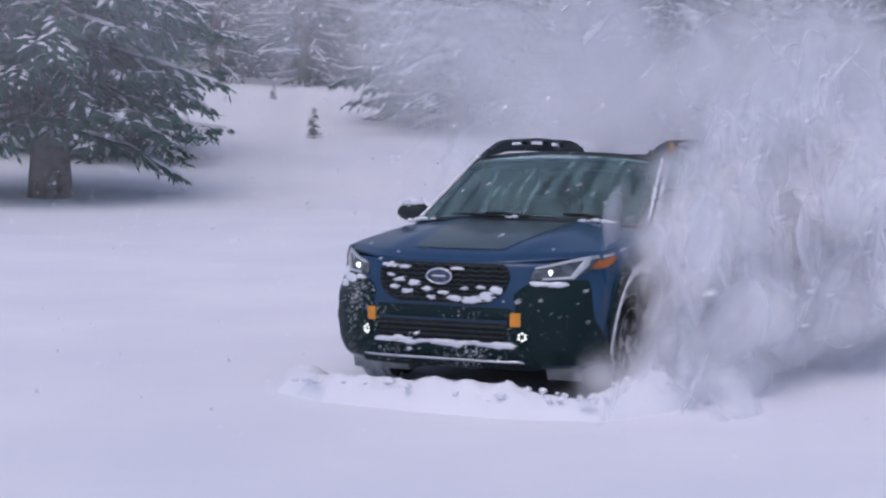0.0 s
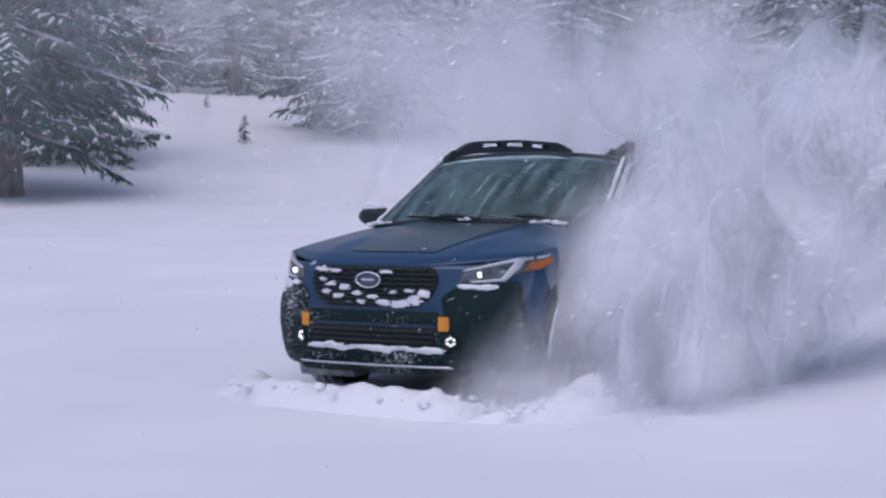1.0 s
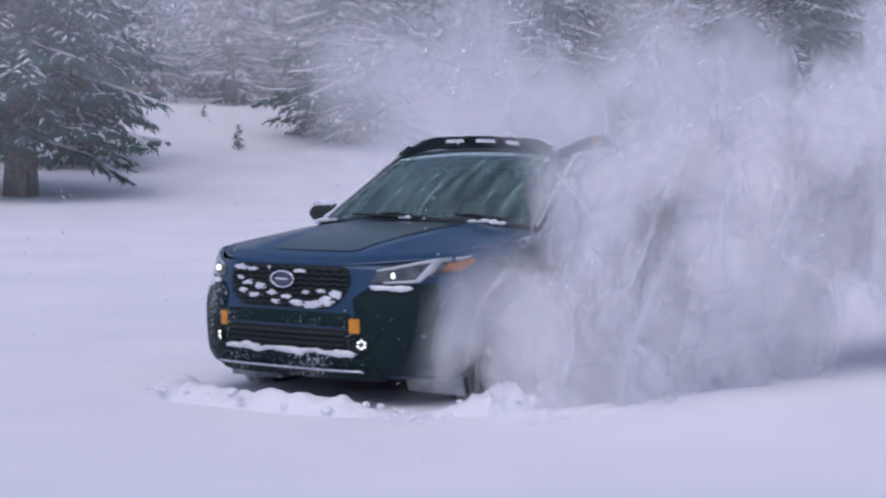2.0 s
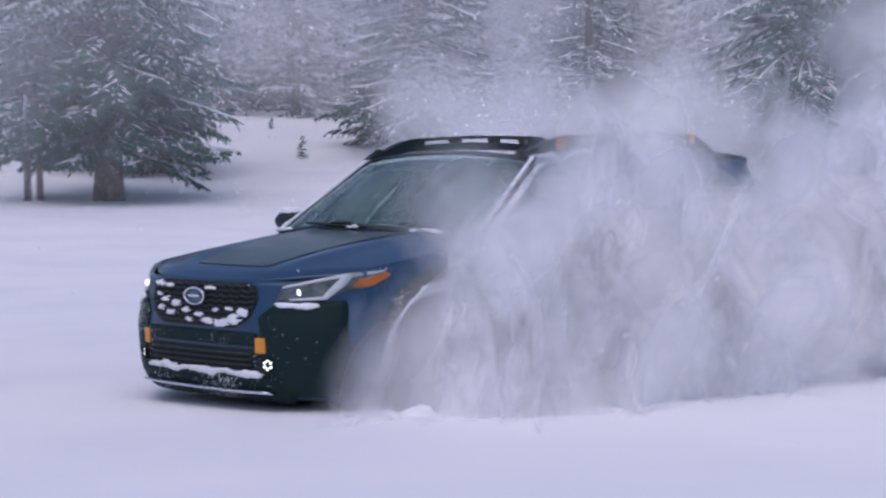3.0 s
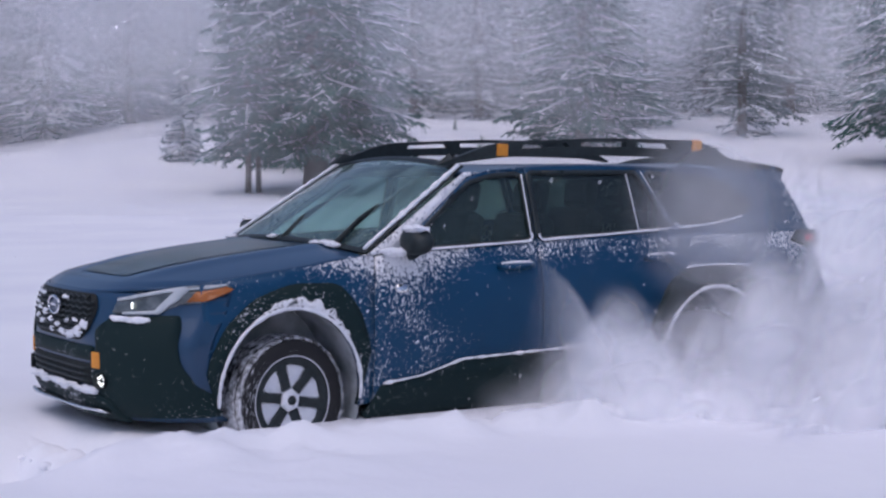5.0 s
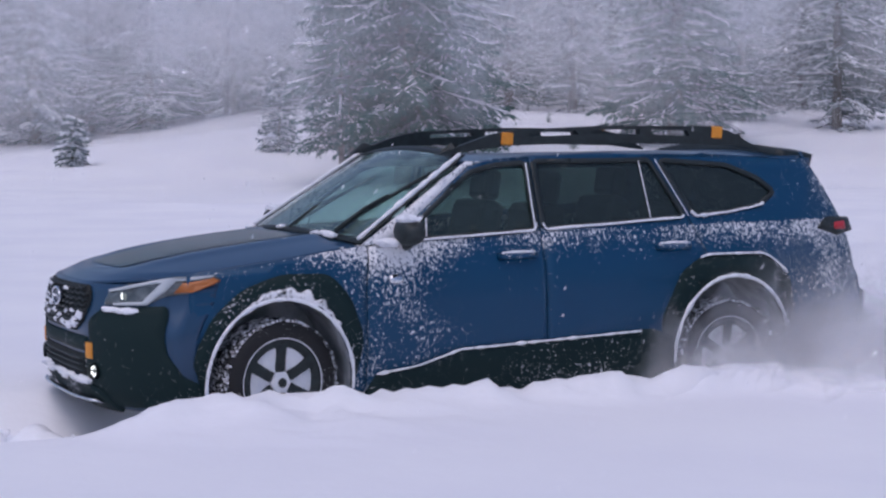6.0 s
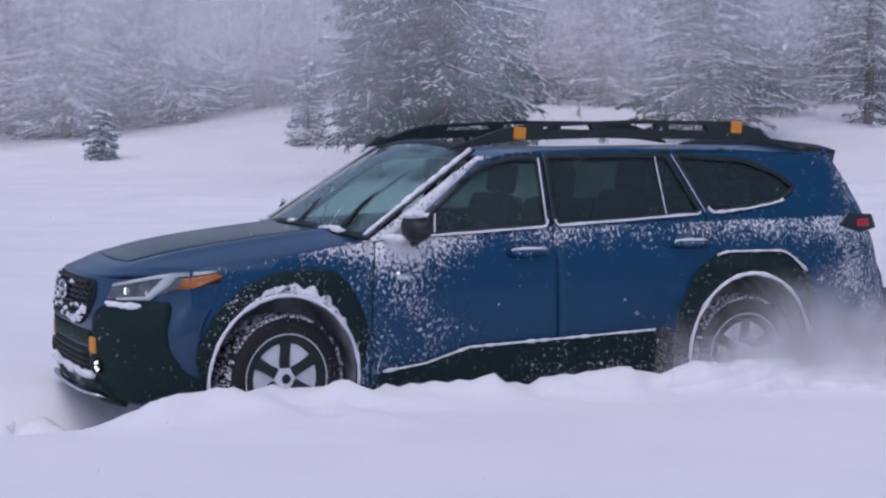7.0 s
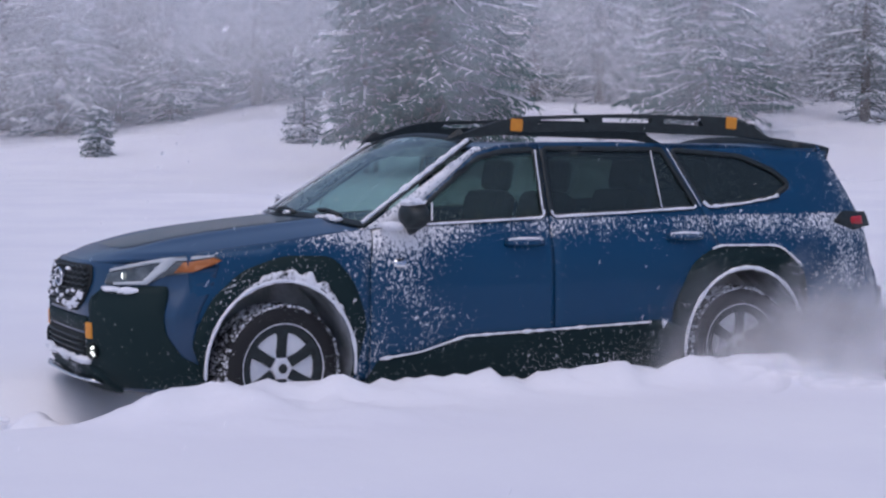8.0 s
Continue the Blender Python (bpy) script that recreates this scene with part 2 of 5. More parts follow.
def inside(p, poly):
    c, n = False, len(poly)
    for i in range(n):
        (x0, y0), (x1, y1) = poly[i], poly[i - 1]
        if (y0 > p[1]) != (y1 > p[1]) and p[0] < (x1 - x0) * (p[1] - y0) / (y1 - y0) + x0:
            c = not c
    return c


def dense(poly, step):
    out = []
    for i in range(len(poly)):
        a, b = np.array(poly[i], float), np.array(poly[(i + 1) % len(poly)], float)
        n = max(1, int(np.ceil(np.linalg.norm(b - a) / step)))
        out += [tuple(a + (b - a) * k / n) for k in range(n)]
    return out


def rounded(poly, r=0.03, n=4):
    """The polygon with its corners rounded off."""
    out = []
    for i in range(len(poly)):
        p, a, b = np.array(poly[i], float), np.array(poly[i - 1], float), np.array(poly[(i + 1) % len(poly)], float)
        da, db = a - p, b - p
        ra, rb = min(r, np.linalg.norm(da) * 0.45), min(r, np.linalg.norm(db) * 0.45)
        a, b = p + da / np.linalg.norm(da) * ra, p + db / np.linalg.norm(db) * rb
        out += [tuple((1 - t) ** 2 * a + 2 * t * (1 - t) * p + t * t * b) for t in np.linspace(0, 1, n + 1)]
    return out


def grown(poly, d):
    """The polygon moved outwards by d."""
    p = np.array(poly, float)
    area = sum(p[i - 1][0] * p[i][1] - p[i][0] * p[i - 1][1] for i in range(len(p)))
    e = np.roll(p, -1, 0) - np.roll(p, 1, 0)
    n = np.stack([e[:, 1], -e[:, 0]], 1) * (1 if area > 0 else -1)
    return [tuple(v) for v in p + n / np.maximum(np.linalg.norm(n, axis=1), 1e-9)[:, None] * d]


def panel(outline, holes, place, step=0.06):
    """Cuts a sheet with clean edges and holes out of a curved surface place(a, b)."""
    rings = [dense(outline, step)] + [dense(h, step) for h in holes]
    pts, edges = [], []
    for r in rings:
        k = len(pts)
        pts += r
        edges += [(k + i, k + (i + 1) % len(r)) for i in range(len(r))]
    o = np.array(outline)
    for a in np.arange(o[:, 0].min() + step / 2, o[:, 0].max(), step):
        for b in np.arange(o[:, 1].min() + step / 2, o[:, 1].max(), step):
            p = (float(a), float(b))
            if inside(p, rings[0]) and not any(inside(p, h) for h in rings[1:]):
                if min((q[0] - a) ** 2 + (q[1] - b) ** 2 for r in rings for q in r) > (0.4 * step) ** 2:
                    pts.append(p)
    v, _, f, *_ = delaunay_2d_cdt([Vector(p) for p in pts], edges, [], 0, 1e-6)
    keep = []
    for t in f:
        c = sum((v[i] for i in t), Vector((0, 0))) / len(t)
        if inside(c, rings[0]) and not any(inside(c, h) for h in rings[1:]):
            keep.append(tuple(t))
    return [place(p[0], p[1]) for p in v], keep


def turned(verts, faces, want):
    """Faces turned so that they look towards want."""
    out = []
    for f in faces:
        a, b, c = (Vector(verts[i]) for i in f[:3])
        n = (b - a).cross(c - a)
        out.append(f if n.dot(Vector(want)) >= 0 else tuple(reversed(f)))
    return out


def lathe(profile, n=48, closed=False):
    """Turns (radius, along) round the y axis."""
    verts, faces = [], []
    for k in range(n):
        a = 2 * math.pi * k / n
        verts += [(r * math.cos(a), y, r * math.sin(a)) for r, y in profile]
    q, m = len(profile), len(profile) if closed else len(profile) - 1
    for k in range(n):
        for i in range(m):
            a, b, c, d = k * q + i, k * q + (i + 1) % q, ((k + 1) % n) * q + (i + 1) % q, ((k + 1) % n) * q + i
            faces.append((a, d, c, b))
    return verts, faces


def tube(path, r, n=8, taper=None):
    """A round bar along a path of points."""
    verts, faces = [], []
    P = [Vector(p) for p in path]
    for i, p in enumerate(P):
        d = (P[min(i + 1, len(P) - 1)] - P[max(i - 1, 0)]).normalized()
        s = d.orthogonal().normalized() if i == 0 else (s - d * s.dot(d)).normalized()
        u = d.cross(s)
        rr = r if taper is None else taper[i]
        verts += [tuple(p + (s * math.cos(2 * math.pi * k / n) + u * math.sin(2 * math.pi * k / n)) * rr) for k in range(n)]
    for i in range(len(P) - 1):
        faces += [(i * n + k, i * n + (k + 1) % n, (i + 1) * n + (k + 1) % n, (i + 1) * n + k) for k in range(n)]
    faces += [tuple(reversed(range(n))), tuple(range((len(P) - 1) * n, len(P) * n))]
    return verts, faces


def box(x0, x1, y0, y1, z0, z1):
    v = [(x, y, z) for x in (x0, x1) for y in (y0, y1) for z in (z0, z1)]
    return v, [(0, 1, 3, 2), (4, 6, 7, 5), (0, 4, 5, 1), (2, 3, 7, 6), (0, 2, 6, 4), (1, 5, 7, 3)]


def join(*pieces):
    verts, faces = [], []
    for v, f in pieces:
        k = len(verts)
        verts += list(v)
        faces += [tuple(i + k for i in t) for t in f]
    return verts, faces


def moved(piece, m):
    return [tuple(m @ Vector(v)) for v in piece[0]], piece[1]


def lumps(rng, n, spread, size, flat=0.6):
    """Small rounded clods of snow, n of them, scattered by spread()."""
    pieces = []
    base = bmesh.new()
    bmesh.ops.create_icosphere(base, subdivisions=2, radius=1)
    bv, bf = [v.co.copy() for v in base.verts], [tuple(v.index for v in f.verts) for f in base.faces]
    base.free()
    for _ in range(n):
        c, s = Vector(spread(rng)), size * rng.uniform(0.5, 1.5)
        off = Vector((rng.uniform(0, 50), rng.uniform(0, 50), 0))
        pieces.append(([tuple(c + Vector((v.x, v.y, v.z * flat)) * s * (1 + 0.45 * noise.noise(v * 1.6 + off))) for v in bv], bf))
    return join(*pieces)


# ---- the snowfield ----
END_X, END_Y, END_YAW = -1.178, 9.447, radians(-155.8)


def to_car(x, y):
    """A place on the ground as the car at rest has it: ahead of the front axle, and to its left."""
    dx, dy = x - END_X, y - END_Y
    return dx * math.cos(END_YAW) + dy * math.sin(END_YAW), -dx * math.sin(END_YAW) + dy * math.cos(END_YAW)


RISE = curve((-2000, 0.2), (-40, 0.22), (10, 0.23), (15, 0.21), (20, 0.13), (31, 0.10), (38, 0.20), (42, 0.30), (49, 0.48), (56, 1.20), (63, 2.05), (70, 2.85), (76, 3.25), (84, 3.6), (110, 4.3), (400, 7), (2000, 10))


def ground_height(x, y):
    z = RISE(y)
    if y > 44:
        z -= (z - 0.3) * 0.42 * float(smooth(-5, -17, x)) * float(smooth(44, 60, y))
    z += 0.05 * noise.noise(Vector((x * 0.12, y * 0.12, 3))) + 0.02 * noise.noise(Vector((x * 0.5, y * 0.5, 7)))
    if abs(x) < 12 and 2 < y < 18:
        a, b = to_car(x, y)
        # snow thrown up along the side of the car that stands, with a trench ahead of its bumper
        side = math.exp(-((b - 1.28) / 0.24) ** 2) * float(smooth(1.15, 0.55, a)) * float(smooth(-4.5, -2.5, a))
        crumb = noise.noise(Vector((x * 4, y * 4, 0))) * 0.6 + noise.noise(Vector((x * 11, y * 11, 5))) * 0.4
        z += side * (0.105 + 0.11 * crumb + 0.05 * float(smooth(-0.2, 0.5, a)))
        z += math.exp(-((a - 0.1) / 0.8) ** 2 - ((b - 1.75) / 0.35) ** 2) * (0.05 + 0.05 * crumb)
        z -= 0.26 * math.exp(-((b - 0.35) / 0.62) ** 4) * float(smooth(0.35, 0.62, a)) * float(smooth(2.3, 1.2, a))
    return z


def spaced(*stretches):
    out = []
    for a, b, step in stretches:
        out += list(np.arange(a, b, step))
    return out + [stretches[-1][1]]


def build_ground():
    xs = spaced((-1800, -200, 200), (-200, -60, 20), (-60, -24, 3), (-24, -7, 0.6), (-7, -4.5, 0.2), (-4.5, 4.5, 0.06), (4.5, 8, 0.25), (8, 40, 0.7), (40, 80, 4), (80, 200, 20), (200, 1800, 200))
    ys = spaced((-1800, -200, 200), (-200, -20, 12), (-20, 4, 1.0), (4, 6, 0.12), (6, 12.5, 0.06), (12.5, 16, 0.2), (16, 100, 0.6), (100, 200, 10), (200, 1800, 200))
    nx = len(xs)
    verts = [(x, y, ground_height(x, y)) for y in ys for x in xs]
    faces = [(j * nx + i, j * nx + i + 1, (j + 1) * nx + i + 1, (j + 1) * nx + i) for j in range(len(ys) - 1) for i in range(nx - 1)]
    ob = part("ground", mesh("ground", verts, faces), SNOW)
    tagged(ob, "deep untouched white snowfield rising towards a forest edge", "snow", kind="structure")


build_ground()


# ---- the car; x ahead of the front axle, y to its left, z above the wheels' foot ----
WIDE = curve((0.15, 0.84), (0.30, 0.895), (0.45, 0.918), (0.62, 0.93), (0.78, 0.932), (0.90, 0.922), (1.0, 0.898), (1.07, 0.868))
NOSE = curve((0.22, 0.71), (0.27, 0.79), (0.34, 0.855), (0.45, 0.88), (0.60, 0.89), (0.75, 0.888), (0.85, 0.875), (0.92, 0.85), (1.0, 0.80))
HOOD_TOP = curve((-0.60, 1.130), (-0.35, 1.112), (0.0, 1.080), (0.35, 1.032), (0.6, 0.980), (0.75, 0.940), (0.90, 0.895))
FENDER_TOP = curve((-0.65, 1.075), (-0.4, 1.06), (0.0, 1.01), (0.3, 0.975), (0.5, 0.947), (0.7, 0.915), (0.9, 0.88))
ROOF_TOP = curve((-1.1, 1.572), (-1.3, 1.598), (-1.6, 1.618), (-2.0, 1.628), (-2.5, 1.618), (-3.0, 1.588), (-3.35, 1.555), (-3.6, 1.53))
REAR = curve((0.28, -3.76), (0.40, -3.88), (0.60, -3.92), (0.75, -3.90), (0.85, -3.83), (1.08, -3.78), (1.30, -3.66), (1.50, -3.53), (1.56, -3.50))


def side_y(x, z):
    y = WIDE(z) if z <= 1.07 else 0.868 - (z - 1.07) * 0.335 - 7 * max(0.0, z - 1.52) ** 2
    if x > -0.1:
        y *= 1 - (0.03 + 0.04 * float(smooth(0.62, 0.85, z))) * ((x + 0.1) / 0.665) ** 2
    if x < -3.0:
        y *= 1 - 0.125 * ((-3.0 - x) / 0.62) ** 2
    return y


def on_side(s, proud=0.0):
    return lambda x, z: (x, s * (side_y(x, z) + proud), z)


def on_nose(proud=0.0):
    """The front, wrapped round its corners: lateral way a, height z."""
    def place(a, z):
        s, q = (1 if a >= 0 else -1), abs(a)
        y = min(q, 0.80)
        k = float(smooth(0.62, 0.85, z))
        x = NOSE(z) - (0.42 + 0.02 * k) * (y / (0.94 - 0.04 * k)) ** (3.8 - 0.7 * k)
        if q > 0.80:
            x -= (q - 0.80) * 0.97
            y = 0.80 + (side_y(x, z) - 0.80) * float(smooth(0.0, 0.14, q - 0.80))
        nx, ny = (1.0, 0.25) if q < 0.6 else ((0.75, 0.65) if q < 0.8 else (0.3, 0.95))
        return (x + proud * nx, s * (y + proud * ny), z)
    return place


def arch(cx, a, b, n=24, z0=0.30, cz=0.385):
    """The arc of a wheel arch, from front to rear over the top."""
    lo = math.asin(min(1, (z0 - cz) / b))
    return [(cx + a * math.cos(t), cz + b * math.sin(t)) for t in np.linspace(lo, math.pi - lo, n)]


def arch_ring(cx, inner, outer):
    """The cladding round a wheel arch: angular over the wheel, thin where it meets the bumpers."""
    a, b = outer
    if cx > -1:
        out = [(cx + 0.455, 0.30), (cx + 0.455, 0.56), (cx + 0.36, 0.74), (cx + 0.20, 0.385 + b * 0.88), (cx, 0.385 + b),
               (cx - a * 0.58, 0.385 + b * 0.99), (cx - a * 0.82, 0.385 + b * 0.76), (cx - a * 0.97, 0.62), (cx - a * 0.95, 0.30)]
    else:
        out = [(cx + a * 1.0, 0.30), (cx + a * 1.05, 0.60), (cx + a * 0.76, 0.385 + b * 0.84), (cx + a * 0.42, 0.385 + b), (cx - a * 0.50, 0.385 + b * 0.99),
               (cx - a * 0.86, 0.385 + b * 0.74), (cx - a * 0.94, 0.56), (cx - a * 0.92, 0.30)]
    return rounded(out[::-1], 0.06)[5:-5] + arch(cx, *inner)


WINDOWS = {
    "front": [(-0.70, 1.095), (-1.50, 1.125), (-1.50, 1.477), (-1.32, 1.468), (-1.16, 1.43)],
    "rear": [(-1.565, 1.13), (-2.47, 1.168), (-2.305, 1.479), (-1.565, 1.483)],
    "quarter": [(-2.545, 1.172), (-2.78, 1.190), (-3.00, 1.222), (-3.12, 1.288), (-3.02, 1.365), (-2.82, 1.442), (-2.375, 1.478)],
}


wipers = []


def build_car():
    car = new("car")
    tagged(car, "dark blue all-wheel-drive estate car with black cladding, flecked with snow", "car")
    rng = random.Random(5)

    def side_panel(name, outline, holes, s, mat, proud=0.0, solid=0.02, parent=None, label="", step=0.06):
        v, f = panel(outline, holes, on_side(s, proud), step)
        return part(name, mesh(name, v, turned(v, f, (0, s, 0))), mat, parent or car, label, solid=solid)

    inner = (0.388, 0.432)
    for s in (1, -1):
        f_arch, r_arch = arch(0, *inner), arch(-2.745, *inner)
        fender_top = [(x, FENDER_TOP(x)) for x in np.linspace(-0.50, 0.47, 12)]
        side_panel("fender", fender_top + [(0.455, 0.5), (0.455, 0.385)] + f_arch[1:] + [(-0.455, 0.30), (-0.47, 0.30), (-0.47, 0.85)], [], s, PAINT)
        front_door = side_panel("front_door", [(-0.475, 0.30), (-0.475, 0.85), (-0.51, 1.062), (-0.64, 1.085), (-1.15, 1.462), (-1.30, 1.50), (-1.53, 1.515), (-1.53, 0.30)],
                                [rounded(WINDOWS["front"], 0.03)], s, PAINT)
        rear_door = side_panel("rear_door", [(-1.536, 0.30), (-1.536, 1.515), (-2.0, 1.52), (-2.335, 1.515), (-2.505, 1.15), (-2.58, 0.95), (-2.50, 0.80)] + [p for p in r_arch if p[0] > -2.5 and p[1] > 0.31] [::-1] + [(-2.285, 0.30)],
                               [rounded(WINDOWS["rear"], 0.025)], s, PAINT)
        rear_arc = [p for p in r_arch if p[0] <= -2.5]
        side_panel("rear_quarter_panel", [(-2.506, 0.80), (-2.586, 0.95), (-2.511, 1.15), (-2.341, 1.515), (-2.8, 1.505), (-3.1, 1.485), (-3.42, 1.475), (-3.55, 1.30), (-3.67, 1.10), (-3.73, 0.85), (-3.80, 0.62), (-3.70, 0.30)] + rear_arc[::-1],
                   [rounded(WINDOWS["quarter"], 0.03)], s, PAINT)
        # pillars and header along the windscreen and roof
        top = [(x, min(ROOF_TOP(x) - 0.035, 1.60)) for x in np.linspace(-1.145, -3.40, 16)]
        low = [(-3.36, 1.475), (-3.1, 1.49), (-2.8, 1.51), (-2.0, 1.526), (-1.53, 1.52), (-1.30, 1.505), (-1.15, 1.467), (-0.64, 1.09), (-0.50, 1.07), (-0.46, 1.068)]
        side_panel("roof_side", top + low, [], s, PILLAR, label="blue roof pillar crusted with snow")
        for which, parent, mat in (("front", front_door, SIDE_GLASS), ("rear", rear_door, PRIVACY_GLASS), ("quarter", car, PRIVACY_GLASS)):
            shape = rounded(WINDOWS[which], 0.03 if which != "rear" else 0.025)
            v, f = panel(shape, [], on_side(s, -0.012))
            pane = part("window", mesh("window", v, turned(v, f, (0, s, 0))), mat, parent, "dark tinted side window")
            v, f = panel(grown(shape, 0.020), [grown(shape, -0.006)], on_side(s, 0.004), 0.05)
            part("window_frame", mesh("window_frame", v, turned(v, f, (0, s, 0))), BLACK, parent if parent is not car else car, solid=0.012)
            sill = sorted([p for p in grown(shape, 0.010) if p[1] < 1.17 + (0.09 if which == "quarter" else 0)], key=lambda p: p[0])
            if len(sill) > 2:
                path = []
                for a, b in zip(sill, sill[1:]):
                    path += [(a[0] + (b[0] - a[0]) * k / 8, a[1] + (b[1] - a[1]) * k / 8) for k in range(8)]
                pts = [(x, s * (side_y(x, z) + 0.008), z + 0.004 * noise.noise(Vector((x * 20, z, s)))) for x, z in path]
                rad = [0.006 + 0.010 * abs(noise.noise(Vector((x * 14, 3, s)))) for x, z in path]
                part("snow_ridge", mesh("snow_ridge", *tube(pts, 0.01, 6, rad)), PACKED, parent, "thin ridge of snow along the window sill")
        # black covers on the pillars between the windows
        for x0, x1, door in ((-1.492, -1.530, front_door), (-1.537, -1.572, rear_door)):
            v, f = panel([(x0, 1.125 - 0.03 * (x0 + 1.47)), (x1, 1.125 - 0.03 * (x1 + 1.47)), (x1, 1.485), (x0, 1.485)], [], on_side(s, 0.007), 0.05)
            part("pillar_cover", mesh("pillar_cover", v, turned(v, f, (0, s, 0))), BLACK, door, "black pillar cover", solid=0.006)
        for x0, x1, z0, z1 in ((-1.500, -1.506, 1.13, 1.48),):
            pts = [(x0 + (x1 - x0) * k / 5, s * (side_y(x0, z0 + (z1 - z0) * k / 5) + 0.010), z0 + (z1 - z0) * k / 5) for k in range(6)]
            part("snow_ridge", mesh("snow_ridge", *tube(pts, 0.0045, 6)), PACKED, car)
        # cladding
        for cx, nm in ((0, "front"), (-2.745, "rear")):
            ring = arch_ring(cx, inner, (0.46, 0.56))
            side_panel("wheel_arch_trim", ring, [], s, CLAD, 0.014, 0.03, label="black plastic wheel arch edged with snow")
            pts = [(x, s * (side_y(x, z) + 0.016), z) for x, z in arch(cx, inner[0] + 0.004, inner[1] + 0.004, 44, 0.34)]
            rad = [0.008 + 0.012 * abs(noise.noise(Vector((k * 0.35, cx, s)))) for k in range(44)]
            part("snow_ridge", mesh("snow_ridge", *tube(pts, 0.01, 6, rad)), PACKED, car, "rim of snow packed on the wheel arch")
            # snow caked over the arch, ragged along its upper edge
            lo, hi, deep = (62, 142, 0.075) if cx > -1 else (40, 150, 0.022)
            arc = np.radians(np.linspace(lo, hi, 40))
            edge = [max(0.006, deep * math.sin(math.pi * (k + 0.5) / 40) ** 0.6 * (0.75 + 0.9 * noise.noise(Vector((k * 0.33, cx, 8))))) for k in range(40)]
            crust = [(cx + inner[0] * math.cos(t), 0.385 + (inner[1] + 0.004) * math.sin(t)) for t in arc]
            crust += [(cx + (inner[0] + e) * math.cos(t), 0.385 + (inner[1] + e) * math.sin(t)) for t, e in zip(arc[::-1], edge[::-1])]
            side_panel("snow_crust", crust, [], s, CRUST, 0.020, 0.008, label="snow caked on the wheel arch", step=0.03)
            if cx < -1:
                rim = [p for p in arch_ring(cx, inner, (0.46, 0.56)) if p[1] > 0.80]
                pts = [(x, s * (side_y(x, z) + 0.018), z + 0.004) for x, z in dense(rim[:-8], 0.03)[:24]]
                part("snow_ridge", mesh("snow_ridge", *tube(pts, 0.01, 6, [0.005 + 0.012 * abs(noise.noise(Vector((k * 0.4, 6, s)))) for k in range(len(pts))])), PACKED, car)
            # lining
            v, f = [], []
            arc = arch(cx, inner[0] + 0.02, inner[1] + 0.02, 20, 0.16)
            for k, (x, z) in enumerate(arc):
                v += [(x, s * 0.48, z), (x, s * (min(side_y(x, max(z, 0.3)), 0.92) - 0.004), z)]
            f = [(2 * k, 2 * k + 1, 2 * k + 3, 2 * k + 2) for k in range(len(arc) - 1)]
            f.append(tuple(2 * k for k in range(len(arc))))
            part("wheel_well", mesh("wheel_well", v, f, False), LINER, car, "wheel well lined with blown snow")
        sill = [(-0.42, 0.22), (-2.36, 0.22), (-2.335, 0.50), (-2.20, 0.545), (-1.0, 0.50), (-0.75, 0.43), (-0.52, 0.40)]
        side_panel("sill_cladding", rounded(sill, 0.03), [], s, CLAD, 0.02, 0.05, label="black sill cladding under the doors")
        pts = [(x, s * (side_y(x, z) + 0.022), z) for x, z in [(-0.52 - 0.04 * k, 0.405 + 0.028 * min(k * 0.04 / 0.23, 1) + max(0, min((k * 0.04 - 0.23) / 0.25, 1)) * 0.072 + max(0, k * 0.04 - 0.48) * 0.03) for k in range(41)]]
        part("snow_ridge", mesh("snow_ridge", *tube(pts, 0.01, 6, [0.005 + 0.013 * abs(noise.noise(Vector((k * 0.5, 9, s)))) for k in range(41)])), PACKED, car)
        # snow on the bars that part the side panes and on the rear door's sloping edge
        for (x0, z0), (x1, z1), r in (((-0.845, 1.105), (-0.86, 1.20), 0.005), ((-2.235, 1.478), (-2.25, 1.160), 0.0035), ((-2.345, 1.49), (-2.505, 1.165), 0.003)):
            pts = [(x0 + (x1 - x0) * k / 5, s * (side_y(x0 + (x1 - x0) * k / 5, z0 + (z1 - z0) * k / 5) + 0.002), z0 + (z1 - z0) * k / 5) for k in range(6)]
            part("snow_ridge", mesh("snow_ridge", *tube(pts, r, 6)), PACKED, car)
        # door handles, badge
        for x, z, door in ((-1.36, 0.985, front_door), (-2.36, 1.00, rear_door)):
            y = s * side_y(x, z)
            bar = tube([(x + 0.11, y, z), (x + 0.08, y + s * 0.035, z), (x - 0.08, y + s * 0.035, z), (x - 0.11, y, z)], 0.017, 8)
            handle = part("door_handle", mesh("door_handle", *bar), PAINT, door, "body-coloured handle capped with snow")
            part("snow_cap", mesh("snow_cap", *tube([(x + 0.10, y + s * 0.02, z + 0.016), (x + 0.03, y + s * 0.036, z + 0.024), (x - 0.05, y + s * 0.036, z + 0.022), (x - 0.10, y + s * 0.02, z + 0.016)], 0.008, 6)), PACKED, door)
        v, f = panel(rounded([(-0.60, 0.872), (-0.675, 0.872), (-0.675, 0.917), (-0.60, 0.917)], 0.02), [], on_side(s, 0.010), 0.03)
        part("badge", mesh("badge", v, turned(v, f, (0, s, 0))), CHROME, front_door, "small bronze trail badge", solid=0.012)
        # mirror
        bm = bmesh.new()
        bmesh.ops.create_uvsphere(bm, u_segments=20, v_segments=12, radius=1)
        for v in bm.verts:
            x, y, z = v.co
            k = abs(x) ** 0.6 * (1 if x > 0 else -1)
            v.co = ((0.085 if x > 0 else 0.05) * k, y * 0.115, z * 0.072 * (1 - 0.2 * y * s))
        for f in bm.faces:
            f.smooth = True
